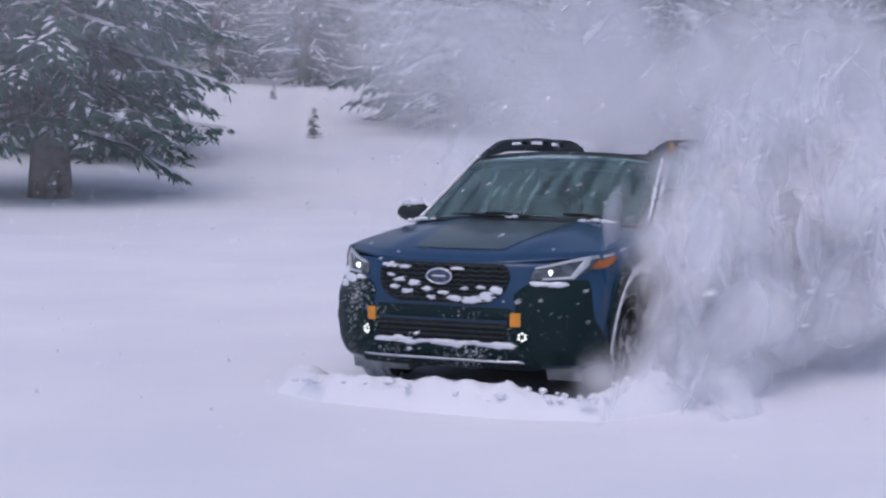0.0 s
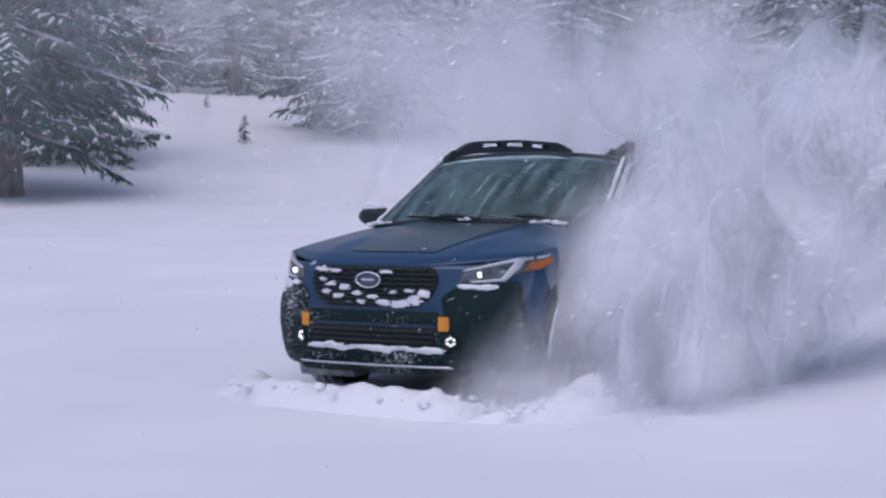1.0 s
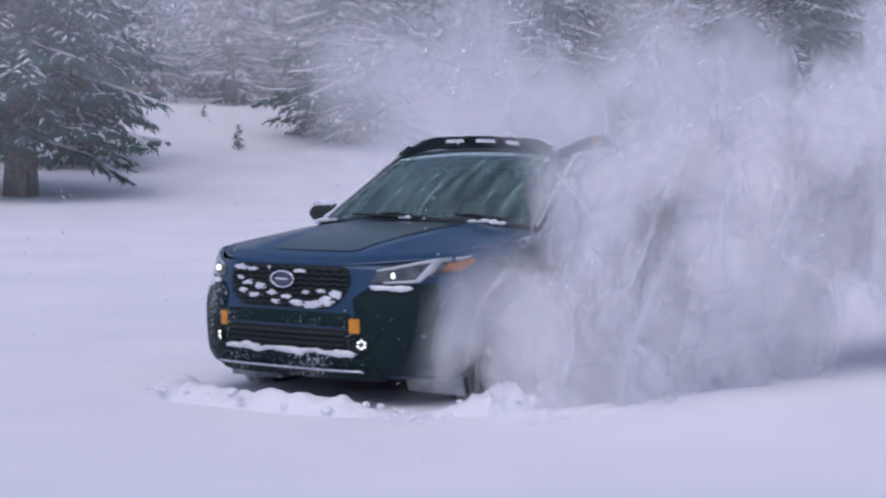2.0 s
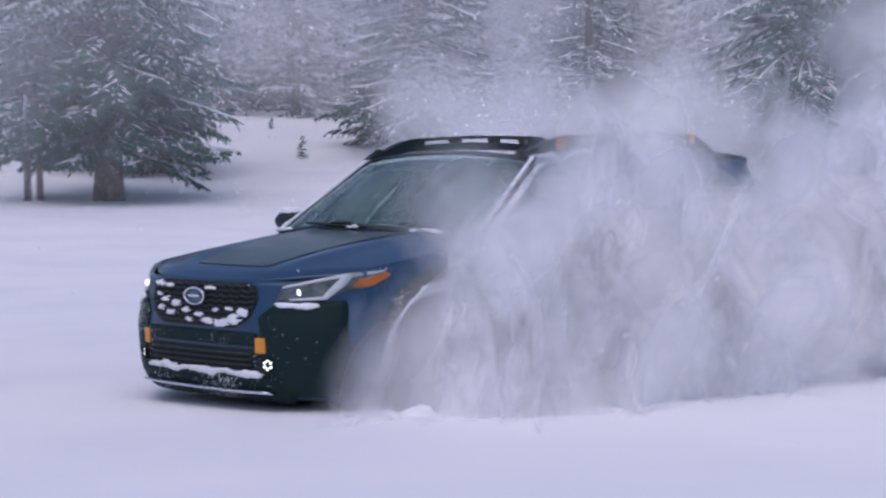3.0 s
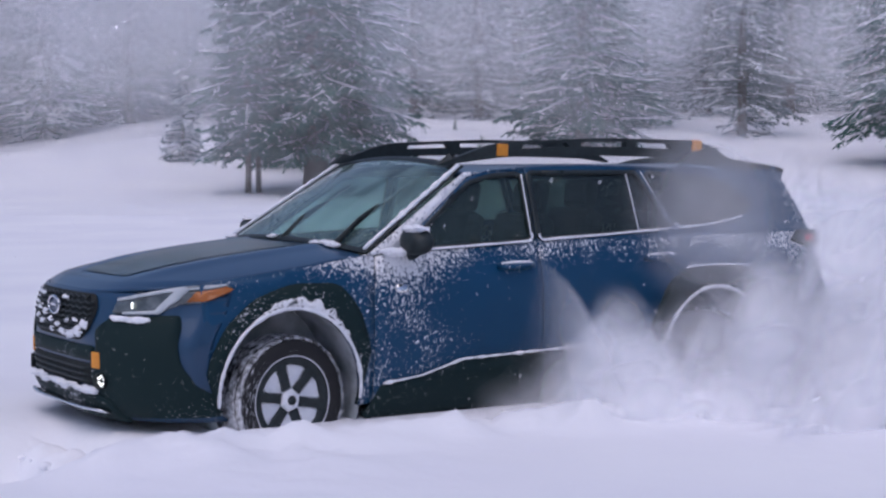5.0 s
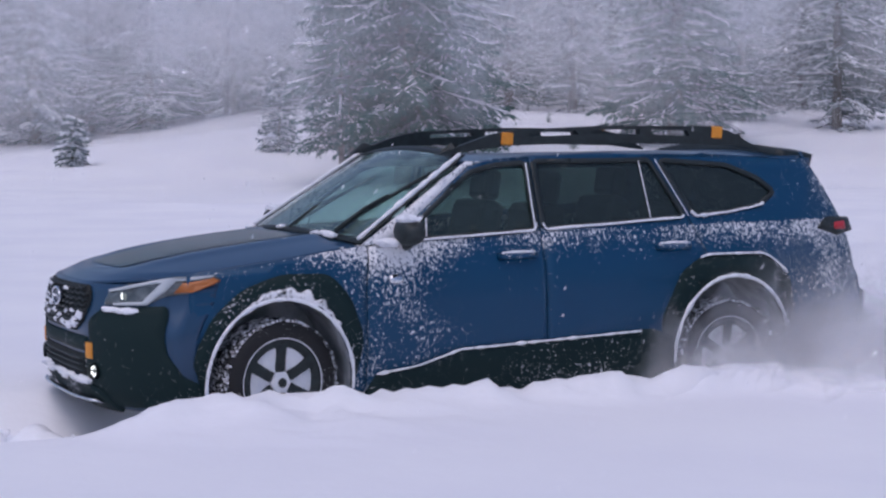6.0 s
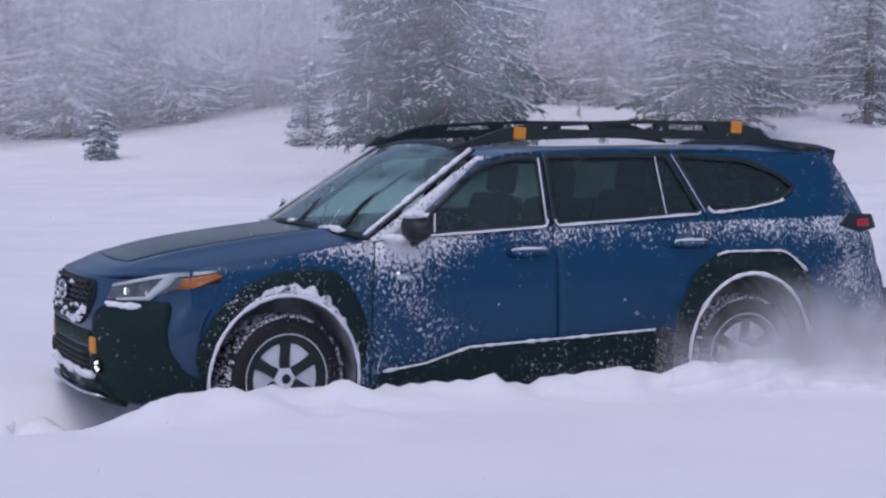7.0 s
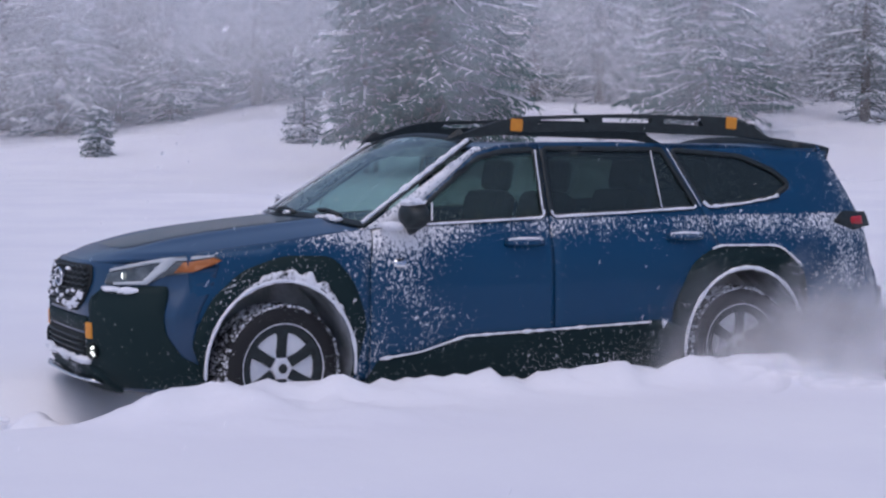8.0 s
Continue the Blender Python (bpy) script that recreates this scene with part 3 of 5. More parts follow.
        mirror = part("door_mirror", bm, BLACK, car, "black door mirror with a snow cap", m=pose(-0.70, s * 0.995, 1.14))
        part("mirror_foot", mesh("mirror_foot", *tube([(-0.03, -s * 0.16, -0.085), (-0.01, -s * 0.08, -0.075), (0, 0, -0.05)], 0.025, 8)), BLACK, mirror)
        bm = bmesh.new()
        bmesh.ops.create_icosphere(bm, subdivisions=3, radius=1)
        for v in bm.verts:
            n = noise.noise(v.co * 2.2 + Vector((s, 0, 0)))
            v.co = (v.co.x * 0.06 * (1 + 0.4 * n) + 0.02, v.co.y * 0.085 * (1 + 0.3 * n), 0.066 + v.co.z * 0.020 * (1 + n))
        part("snow_cap", bm, PACKED, mirror)
        part("snow_cap", mesh("snow_cap", *lumps(rng, 5, lambda r: (-0.62 + r.uniform(-0.08, 0.06), s * (0.90 + r.uniform(-0.02, 0.06)), 1.085), 0.035, 0.5)), PACKED, car)
        # roof rail
        rail = rounded([(-1.00, 1.525), (-1.34, 1.638), (-1.48, 1.662), (-2.1, 1.682), (-2.78, 1.672), (-2.92, 1.64), (-3.14, 1.53), (-2.9, 1.562), (-2.0, 1.585), (-1.45, 1.575)], 0.04)
        holes = [[(-1.56, 1.622), (-1.88, 1.632), (-1.86, 1.656), (-1.58, 1.645)], [(-1.96, 1.634), (-2.28, 1.632), (-2.28, 1.66), (-1.96, 1.658)], [(-2.36, 1.63), (-2.62, 1.618), (-2.60, 1.65), (-2.36, 1.658)]]
        rail_y = lambda x: s * (0.622 + 0.035 * float(smooth(-1.0, -2.0, x)) - 0.02 * float(smooth(-2.6, -3.1, x)))
        v, f = panel(rail, holes, lambda x, z: (x, rail_y(x) + s * 0.022, z), 0.05)
        rail_ob = part("roof_rail", mesh("roof_rail", v, turned(v, f, (0, s, 0)), False), BLACK, car, "black ladder roof rail", solid=0.045, bevel=0.006)
        for x, z in ((-1.437, 1.612), (-2.81, 1.636)):
            b = moved(box(-0.036, 0.036, -0.012, 0.014, -0.034, 0.036), pose(x, rail_y(x) + s * 0.018, z, 0, -4, 0))
            part("tie_down_mark", mesh("tie_down_mark", *b, False), ORANGE, rail_ob, "orange tie-down block", bevel=0.008)
        # headlamp
        shape = [(0.54, 0.803), (0.75, 0.808), (0.80, 0.850), (0.91, 0.865), (1.05, 0.930), (1.0, 0.955), (0.80, 0.945), (0.56, 0.880)]
        lamp = [(s * a, z) for a, z in rounded(shape, 0.02)]
        v, f = panel(lamp, [], on_nose(0.010), 0.04)
        head = part("headlamp", mesh("headlamp", v, turned(v, f, (1, s * 0.4, 0))), LENS, car, "lit headlamp with a white hook-shaped strip", solid=0.02)
        hook = [(s * a, z) for a, z in [(0.565, 0.867), (0.785, 0.921), (0.735, 0.826), (0.60, 0.815), (0.60, 0.804), (0.755, 0.810), (0.835, 0.925), (1.0, 0.946), (0.995, 0.955), (0.80, 0.944), (0.565, 0.880)]]
        v, f = panel(hook, [], on_nose(0.020), 0.03)
        part("light_strip", mesh("light_strip", v, turned(v, f, (1, s * 0.4, 0))), WHITE_STRIP, head, "white daylight strip", solid=0.01)
        amber = [(s * a, z) for a, z in [(0.845, 0.868), (0.92, 0.874), (1.045, 0.928), (1.0, 0.941), (0.868, 0.918)]]
        v, f = panel(amber, [], on_nose(0.020), 0.03)
        part("side_marker", mesh("side_marker", v, turned(v, f, (1, s * 0.4, 0))), AMBER, head, "amber side marker", solid=0.008)
        x, y, z = on_nose(0.016)(s * 0.635, 0.848)
        part("projector", mesh("projector", *moved(lathe([(0.0, -0.004), (0.012, -0.003), (0.016, 0.0), (0.017, 0.004)], 20), pose(x, y, z, 0, 0, 90 - s * 20))), LAMP, head, "bright projector lens")
        # fog lamp: a ring of small lit lenses
        at = pose(*on_nose(0.004)(s * 0.515, 0.467), 0, 0, s * 20)
        fog = part("fog_lamp", mesh("fog_lamp", *moved(lathe([(0.0, 0.01), (0.036, 0.008), (0.042, -0.004), (0.040, 0.03)], 24), at @ pose(0, 0, 0, 0, 0, -90))), BLACK, car, "round fog lamp with six lit lenses")
        for k in range(6):
            a = k * math.pi / 3 + 0.5
            part("lens", mesh("lens", *moved(lathe([(0.0, -0.010), (0.006, -0.008), (0.008, 0.002)], 10), at @ pose(0.008, 0.022 * math.cos(a), 0.022 * math.sin(a), 0, 0, 90))), LAMP, fog)
        x, y, z = on_nose(0.008)(s * 0.478, 0.568)
        part("tow_point_cover", mesh("tow_point_cover", *moved(box(-0.010, 0.010, -0.033, 0.033, -0.042, 0.042), pose(x, y, z, 0, 0, s * 17)), False), ORANGE, car, "orange tow point cover", bevel=0.008)
        # tail lamp
        tail = [(-3.42, 1.07), (-3.52, 1.13), (-3.73, 1.12), (-3.75, 1.04), (-3.60, 1.02)]
        v, f = panel(rounded(tail, 0.015), [], on_side(s, 0.015), 0.04)
        tl = part("tail_lamp", mesh("tail_lamp", v, turned(v, f, (0, s, 0))), BLACK, car, "dark tail lamp with a dim red bar", solid=0.05)
        v, f = panel(rounded([(-3.57, 1.055), (-3.68, 1.05), (-3.68, 1.10), (-3.58, 1.095)], 0.01), [], on_side(s, 0.020), 0.04)
        part("red_lens", mesh("red_lens", v, turned(v, f, (0, s, 0))), REDLAMP, tl, "dim red lens", solid=0.02)

    # front
    v, f = sheet(76, 24, lambda u, w: on_nose()((2 * u - 1) * 1.045, 0.27 + w * (0.905 - 0.27)))
    part("front_bumper", mesh("front_bumper", v, f), HOOD_PAINT, car, "dark blue front bumper", solid=0.02)
    for s in (1, -1):
        clad = [(s * a, z) for a, z in rounded([(0.50, 0.285), (1.05, 0.30), (1.06, 0.40), (0.95, 0.46), (0.885, 0.56), (0.862, 0.74), (0.835, 0.805), (0.55, 0.790), (0.46, 0.72), (0.485, 0.62), (0.43, 0.60), (0.43, 0.42)], 0.025)]
        v, f = panel(clad, [], on_nose(0.012), 0.045)
        part("bumper_cladding", mesh("bumper_cladding", v, turned(v, f, (1, s * 0.5, 0))), CLAD, car, "black bumper corner flecked with snow", solid=0.02)
    lip = rounded([(-0.60, 0.255), (0.60, 0.255), (0.56, 0.36), (0.44, 0.405), (-0.44, 0.405), (-0.56, 0.36)], 0.03)
    v, f = panel(lip, [], on_nose(0.025), 0.05)
    part("bumper_lip", mesh("bumper_lip", v, turned(v, f, (1, 0, 0))), CLAD, car, "black lower bumper lip", solid=0.03)
    v, f = sheet(30, 2, lambda u, w: (0.865 + 0.05 * w - 0.05 * (2 * u - 1) ** 4, (2 * u - 1) * 0.53, 0.30 + 0.015 * w))
    part("skid_plate", mesh("skid_plate", v, f), CHROME, car, "grey skid plate edge", solid=0.012)
    intake = rounded([(-0.42, 0.435), (0.42, 0.435), (0.44, 0.50), (0.43, 0.545), (-0.43, 0.545), (-0.44, 0.50)], 0.03)
    v, f = panel(intake, [], on_nose(0.008), 0.05)
    low_grille = part("lower_intake", mesh("lower_intake", v, turned(v, f, (1, 0, 0))), DARK, car, "dark lower air intake", solid=0.01)
    for z in (0.46, 0.49, 0.52):
        part("slat", mesh("slat", *tube([on_nose(0.016)(a, z) for a in np.linspace(-0.41, 0.41, 13)], 0.006, 6)), BLACK, low_grille)
    chin = rounded([(-0.45, 0.562), (0.45, 0.562), (0.45, 0.635), (-0.45, 0.635)], 0.02)
    v, f = panel(chin, [], on_nose(0.012), 0.05)
    part("bumper_bar", mesh("bumper_bar", v, turned(v, f, (1, 0, 0))), CLAD, car, "black bumper bar", solid=0.02)
    hexa = rounded([(-0.30, 0.655), (0.30, 0.655), (0.40, 0.715), (0.44, 0.82), (0.40, 0.895), (-0.40, 0.895), (-0.44, 0.82), (-0.40, 0.715)], 0.03)
    v, f = panel(hexa, [], on_nose(0.010), 0.05)
    grille = part("grille", mesh("grille", v, turned(v, f, (1, 0, 0))), DARK, car, "black hexagonal grille caught with snow", solid=0.012)
    for i, z in enumerate((0.682, 0.71, 0.738, 0.766, 0.794, 0.822, 0.850, 0.877)):
        half = 0.42 if 0.75 < z < 0.87 else (0.37 if z > 0.7 else 0.31)
        part("grille_bar", mesh("grille_bar", *tube([on_nose(0.020)(a, z + 0.005 * (-1) ** k) for k, a in enumerate(np.linspace(-half, half, 23))], 0.006, 6)), BLACK, grille)
    x, y, z = on_nose(0.035)(0, 0.815)
    ring = [(x, 0.082 * math.cos(a), z + 0.044 * math.sin(a)) for a in np.linspace(0, 2 * math.pi, 33)]
    v, f = panel([(0.078 * math.cos(a), 0.041 * math.sin(a)) for a in np.linspace(0, 2 * math.pi, 29)[:-1]], [], lambda a, b: (x - 0.004, a, z + b), 0.04)
    badge = part("emblem", mesh("emblem", v, turned(v, f, (1, 0, 0))), EMBLEM_BLUE, grille, "oval emblem, chrome rim on blue", solid=0.01)
    part("rim", mesh("rim", *tube(ring, 0.007, 8)), CHROME, badge)
    part("bar", mesh("bar", *box(x - 0.002, x + 0.006, -0.045, 0.045, z - 0.005, z + 0.006), False), CHROME, badge)

    def clod(name, a, z, long, tall, parent, label="", lift=0.012):
        """A flat clod of snow stuck on the front, with a ragged rim."""
        off = Vector((a * 31, z * 47, 3))
        rim = [1 + 0.55 * noise.noise(off + Vector((math.cos(t), math.sin(t), 0)) * 1.7) for t in np.linspace(0, 2 * math.pi, 25)[:-1]]
        v, f = [], []
        for r, h in ((1.0, -0.006), (0.86, 0.55), (0.5, 1.0)):
            for k in range(24):
                t = 2 * math.pi * k / 24
                ca, sa = math.cos(t), math.sin(t)
                bump = 1 + 0.5 * noise.noise(off + Vector((ca * r * 3, sa * r * 3, 5)))
                v.append(on_nose(0.016 + lift * max(h, 0) * bump)(a + long * r * rim[k] * ca, z + tall * r * rim[k] * sa))
        v.append(on_nose(0.016 + lift)(a, z))
        f = [(q * 24 + k, q * 24 + (k + 1) % 24, (q + 1) * 24 + (k + 1) % 24, (q + 1) * 24 + k) for q in range(2) for k in range(24)]
        f += [(48 + k, 48 + (k + 1) % 24, 72) for k in range(24)]
        part(name, mesh(name, v, turned(v, f, (1, 0, 0))), PACKED, parent, label)
    for a, z, long, tall in ((-0.35, 0.868, 0.060, 0.017), (-0.25, 0.862, 0.045, 0.013), (0.10, 0.862, 0.05, 0.012), (-0.34, 0.812, 0.03, 0.013), (-0.27, 0.785, 0.045, 0.016), (-0.17, 0.765, 0.05, 0.018),
                             (-0.30, 0.737, 0.04, 0.015), (-0.21, 0.715, 0.05, 0.015), (-0.08, 0.735, 0.045, 0.014), (0.02, 0.715, 0.035, 0.013), (0.10, 0.685, 0.06, 0.018), (0.21, 0.680, 0.075, 0.022),
                             (0.30, 0.702, 0.06, 0.024), (0.36, 0.742, 0.04, 0.026), (0.26, 0.757, 0.035, 0.012), (0.16, 0.745, 0.03, 0.012), (-0.05, 0.685, 0.035, 0.012)):
        clod("grille_snow", a, z, long, tall, grille, "clod of snow caught in the grille")
    for k, a in enumerate(np.linspace(-0.37, 0.39, 9)):
        clod("bumper_snow", float(a), 0.415 + 0.008 * math.sin(k * 2.3), 0.085, 0.017 + 0.006 * math.sin(k * 1.7), car, "ledge of snow on the bumper lip", 0.03)
    for a, z, long, tall in ((0.60, 0.782, 0.055, 0.015), (0.68, 0.778, 0.045, 0.017), (-0.60, 0.780, 0.05, 0.014), (-0.70, 0.765, 0.06, 0.03), (-0.77, 0.80, 0.035, 0.04), (-0.76, 0.73, 0.05, 0.025)):
        clod("bumper_snow", a, z, long, tall, car, "clod of snow below the headlamp")

    # hood
    def hood_at(u, w):
        q = 2 * u - 1
        x0, x1 = 0.848 - 0.40 * abs(q) ** 3.1, -0.36 - 0.10 * q * q
        x = x0 + (x1 - x0) * w
        zs = FENDER_TOP(x)
        y = q * (side_y(x, zs) - 0.004)
        front = smooth(0.0, 0.10, w)
        z = HOOD_TOP(x) - (HOOD_TOP(x) - zs) * abs(q) ** 2.6
        z += 0.012 * math.exp(-((abs(q) - 0.52) / 0.10) ** 2) * float(smooth(0.02, 0.35, w))
        return (x, y, z - 0.015 * (1 - float(front)))
    v, f = sheet(56, 40, hood_at)
    hood = part("hood", mesh("hood", v, turned(v, f, (0, 0, 1))), HOOD_PAINT, car, "dark blue hood with a matt black centre", solid=0.02)
    def decal(u, w):
        x, y, z = hood_at(0.5 + (u - 0.5) * (0.36 + 0.10 * w), 0.16 + 0.80 * w)
        return (x, y, z + 0.004)
    v, f = sheet(20, 20, decal)
    part("hood_decal", mesh("hood_decal", v, turned(v, f, (0, 0, 1))), DECAL, hood, "matt black hood panel")

    # windscreen
    def screen(u, w, out=0.0):
        q = 2 * u - 1
        a = Vector((-0.375 - 0.085 * q * q, 0.855 * q, 1.115 - 0.035 * q * q))
        b = Vector((-1.135 - 0.01 * q * q, 0.712 * q, 1.578 - 0.05 * q * q))
        p = a.lerp(b, w) + Vector((0.02, 0, 0.035)) * math.sin(math.pi * w) * (1 - q * q)
        return tuple(p + Vector((0.5, 0, 0.86)) * out)
    v, f = sheet(24, 12, screen)
    shield = part("windscreen", mesh("windscreen", v, turned(v, f, (1, 0, 1))), WINDSHIELD_GLASS, car, "windscreen misted with snow")
    v, f = panel([(-1, 0), (1, 0), (1, 1), (-1, 1)], [rounded([(-0.965, 0.04), (0.965, 0.04), (0.96, 0.94), (-0.96, 0.94)], 0.08)], lambda a, b: screen((a + 1) / 2, b, 0.002), 0.08)
    part("windscreen_frame", mesh("windscreen_frame", v, turned(v, f, (1, 0, 1))), BLACK, shield, solid=0.008)
    v, f = sheet(24, 3, lambda u, w: (-0.34 - 0.10 * (2 * u - 1) ** 2 - 0.07 * w, (2 * u - 1) * 0.85, 1.095 + 0.02 * w - 0.03 * (2 * u - 1) ** 2))
    part("cowl", mesh("cowl", v, turned(v, f, (0, 0, 1))), BLACK, car, "black cowl below the windscreen", solid=0.02)
    for a, n in ((-0.95, 9), (-0.88, 4), (0.52, 7), (0.62, 8), (0.70, 6), (-0.1, 3)):
        part("cowl_snow", mesh("cowl_snow", *lumps(rng, n, lambda r: tuple(Vector(screen((a + 1) / 2 + r.uniform(-0.03, 0.03), 0.0 + r.uniform(0, 0.02), 0.012))), 0.020, 0.5)), PACKED, car, "clump of snow at the foot of the windscreen")
    for y, ln in ((0.60, 0.64), (0.02, 0.58)):
        blade = join(tube([(0, 0, 0.01), (ln * 0.3, 0.004, 0.035), (ln * 0.55, 0.012, 0.028)], 0.011, 6, [0.016, 0.010, 0.008]), tube([(ln * 0.12, 0.014, 0.012), (ln * 0.5, 0.016, 0.016), (ln, 0.014, 0.008)], 0.009, 6, [0.007, 0.011, 0.007]))
        wipers.append((part("wiper", mesh("wiper", *blade), BLACK, car, "black wiper arm and blade"), Vector((-0.40 - 0.10 * y * y, y, 1.122))))
    for s in (1, -1):
        pts = [screen(0.5 + s * 0.488, w, 0.012) for w in np.linspace(0.02, 0.98, 30)]
        part("pillar_snow", mesh("pillar_snow", *tube(pts, 0.01, 6, [0.009 + 0.014 * abs(noise.noise(Vector((k * 0.3, s, 2)))) for k in range(30)])), PACKED, car, "band of snow along the windscreen pillar")

    # roof and rear
    def roof(u, w):
        q, x = 2 * u - 1, -1.14 - 0.01 * (2 * u - 1) ** 2 - 2.32 * w
        return (x, q * 0.685, ROOF_TOP(x) - 0.052 * abs(q) ** 3)
    v, f = sheet(20, 30, roof)
    part("roof", mesh("roof", v, turned(v, f, (0, 0, 1))), HOOD_PAINT, car, "blue roof dusted with snow", solid=0.03)
    v, f = sheet(20, 5, lambda u, w: (-3.26 - 0.30 * w + 0.05 * (2 * u - 1) ** 2 * w, (2 * u - 1) * (0.690 - 0.03 * w), 1.572 - 0.030 * w - 0.045 * abs(2 * u - 1) ** 3))
    part("spoiler", mesh("spoiler", v, turned(v, f, (0, 0, 1))), BLACK, car, "black roof spoiler", solid=0.075)
    def back(u, w):
        q, z = 2 * u - 1, 0.30 + 1.22 * w
        y = q * side_y(REAR(z) + 0.11, z)
        return (REAR(z) + 0.11 * abs(q) ** 6, y, z)
    v, f = sheet(24, 24, back)
    part("tailgate", mesh("tailgate", v, turned(v, f, (-1, 0, 0))), PAINT, car, "blue tailgate crusted with snow", solid=0.02)
    v, f = sheet(16, 8, lambda u, w: tuple(Vector(back(0.5 + (u - 0.5) * 0.8, 0.66 + 0.30 * w)) + Vector((-0.006, 0, 0))))
    part("rear_window", mesh("rear_window", v, turned(v, f, (-1, 0, 0))), PRIVACY_GLASS, car, "dark rear window")
    v, f = sheet(30, 8, lambda u, w: tuple(Vector(back(u, 0.0 + 0.30 * w)) + Vector((-0.035, 0, 0))))
    part("rear_bumper", mesh("rear_bumper", v, turned(v, f, (-1, 0, 0))), CLAD, car, "black rear bumper", solid=0.05)
    part("underbody", mesh("underbody", *join(box(-3.6, 0.70, -0.50, 0.50, 0.27, 0.36), box(-2.24, -0.52, -0.84, 0.84, 0.25, 0.40)), False), DARK, car)
    # cabin
    part("dashboard", mesh("dashboard", *box(-0.95, -0.50, -0.76, 0.76, 0.70, 1.06), False), DARK, car, bevel=0.05)
    part("cabin_floor", mesh("cabin_floor", *join(box(-3.5, -0.5, -0.78, 0.78, 0.38, 0.44), box(-0.52, -0.48, -0.78, 0.78, 0.40, 1.02)), False), DARK, car)
    for x, y in ((-1.62, 0.37), (-1.62, -0.37), (-2.52, 0.38), (-2.52, -0.38)):
        seat = part("seat", mesh("seat", *box(x - 0.05, x + 0.48, y - 0.25, y + 0.25, 0.44, 0.70), False), DARK, car, "dark cloth seat", bevel=0.06)
        part("backrest", mesh("backrest", *moved(box(-0.08, 0.08, -0.24, 0.24, 0, 0.60), pose(x - 0.02, y, 0.66, 0, -14, 0)), False), DARK, seat, bevel=0.06)
        part("headrest", mesh("headrest", *moved(box(-0.05, 0.06, -0.13, 0.13, 0, 0.19), pose(x - 0.19, y, 1.24, 0, -10, 0)), False), DARK, seat, bevel=0.04)
    wheel = [(-1.02 + 0.06 * math.sin(a), 0.37 + 0.18 * math.cos(a), 0.98 + 0.17 * math.sin(a)) for a in np.linspace(0, 2 * math.pi, 25)]
    part("steering_wheel", mesh("steering_wheel", *tube(wheel, 0.014, 6)), DARK, car)
    return car


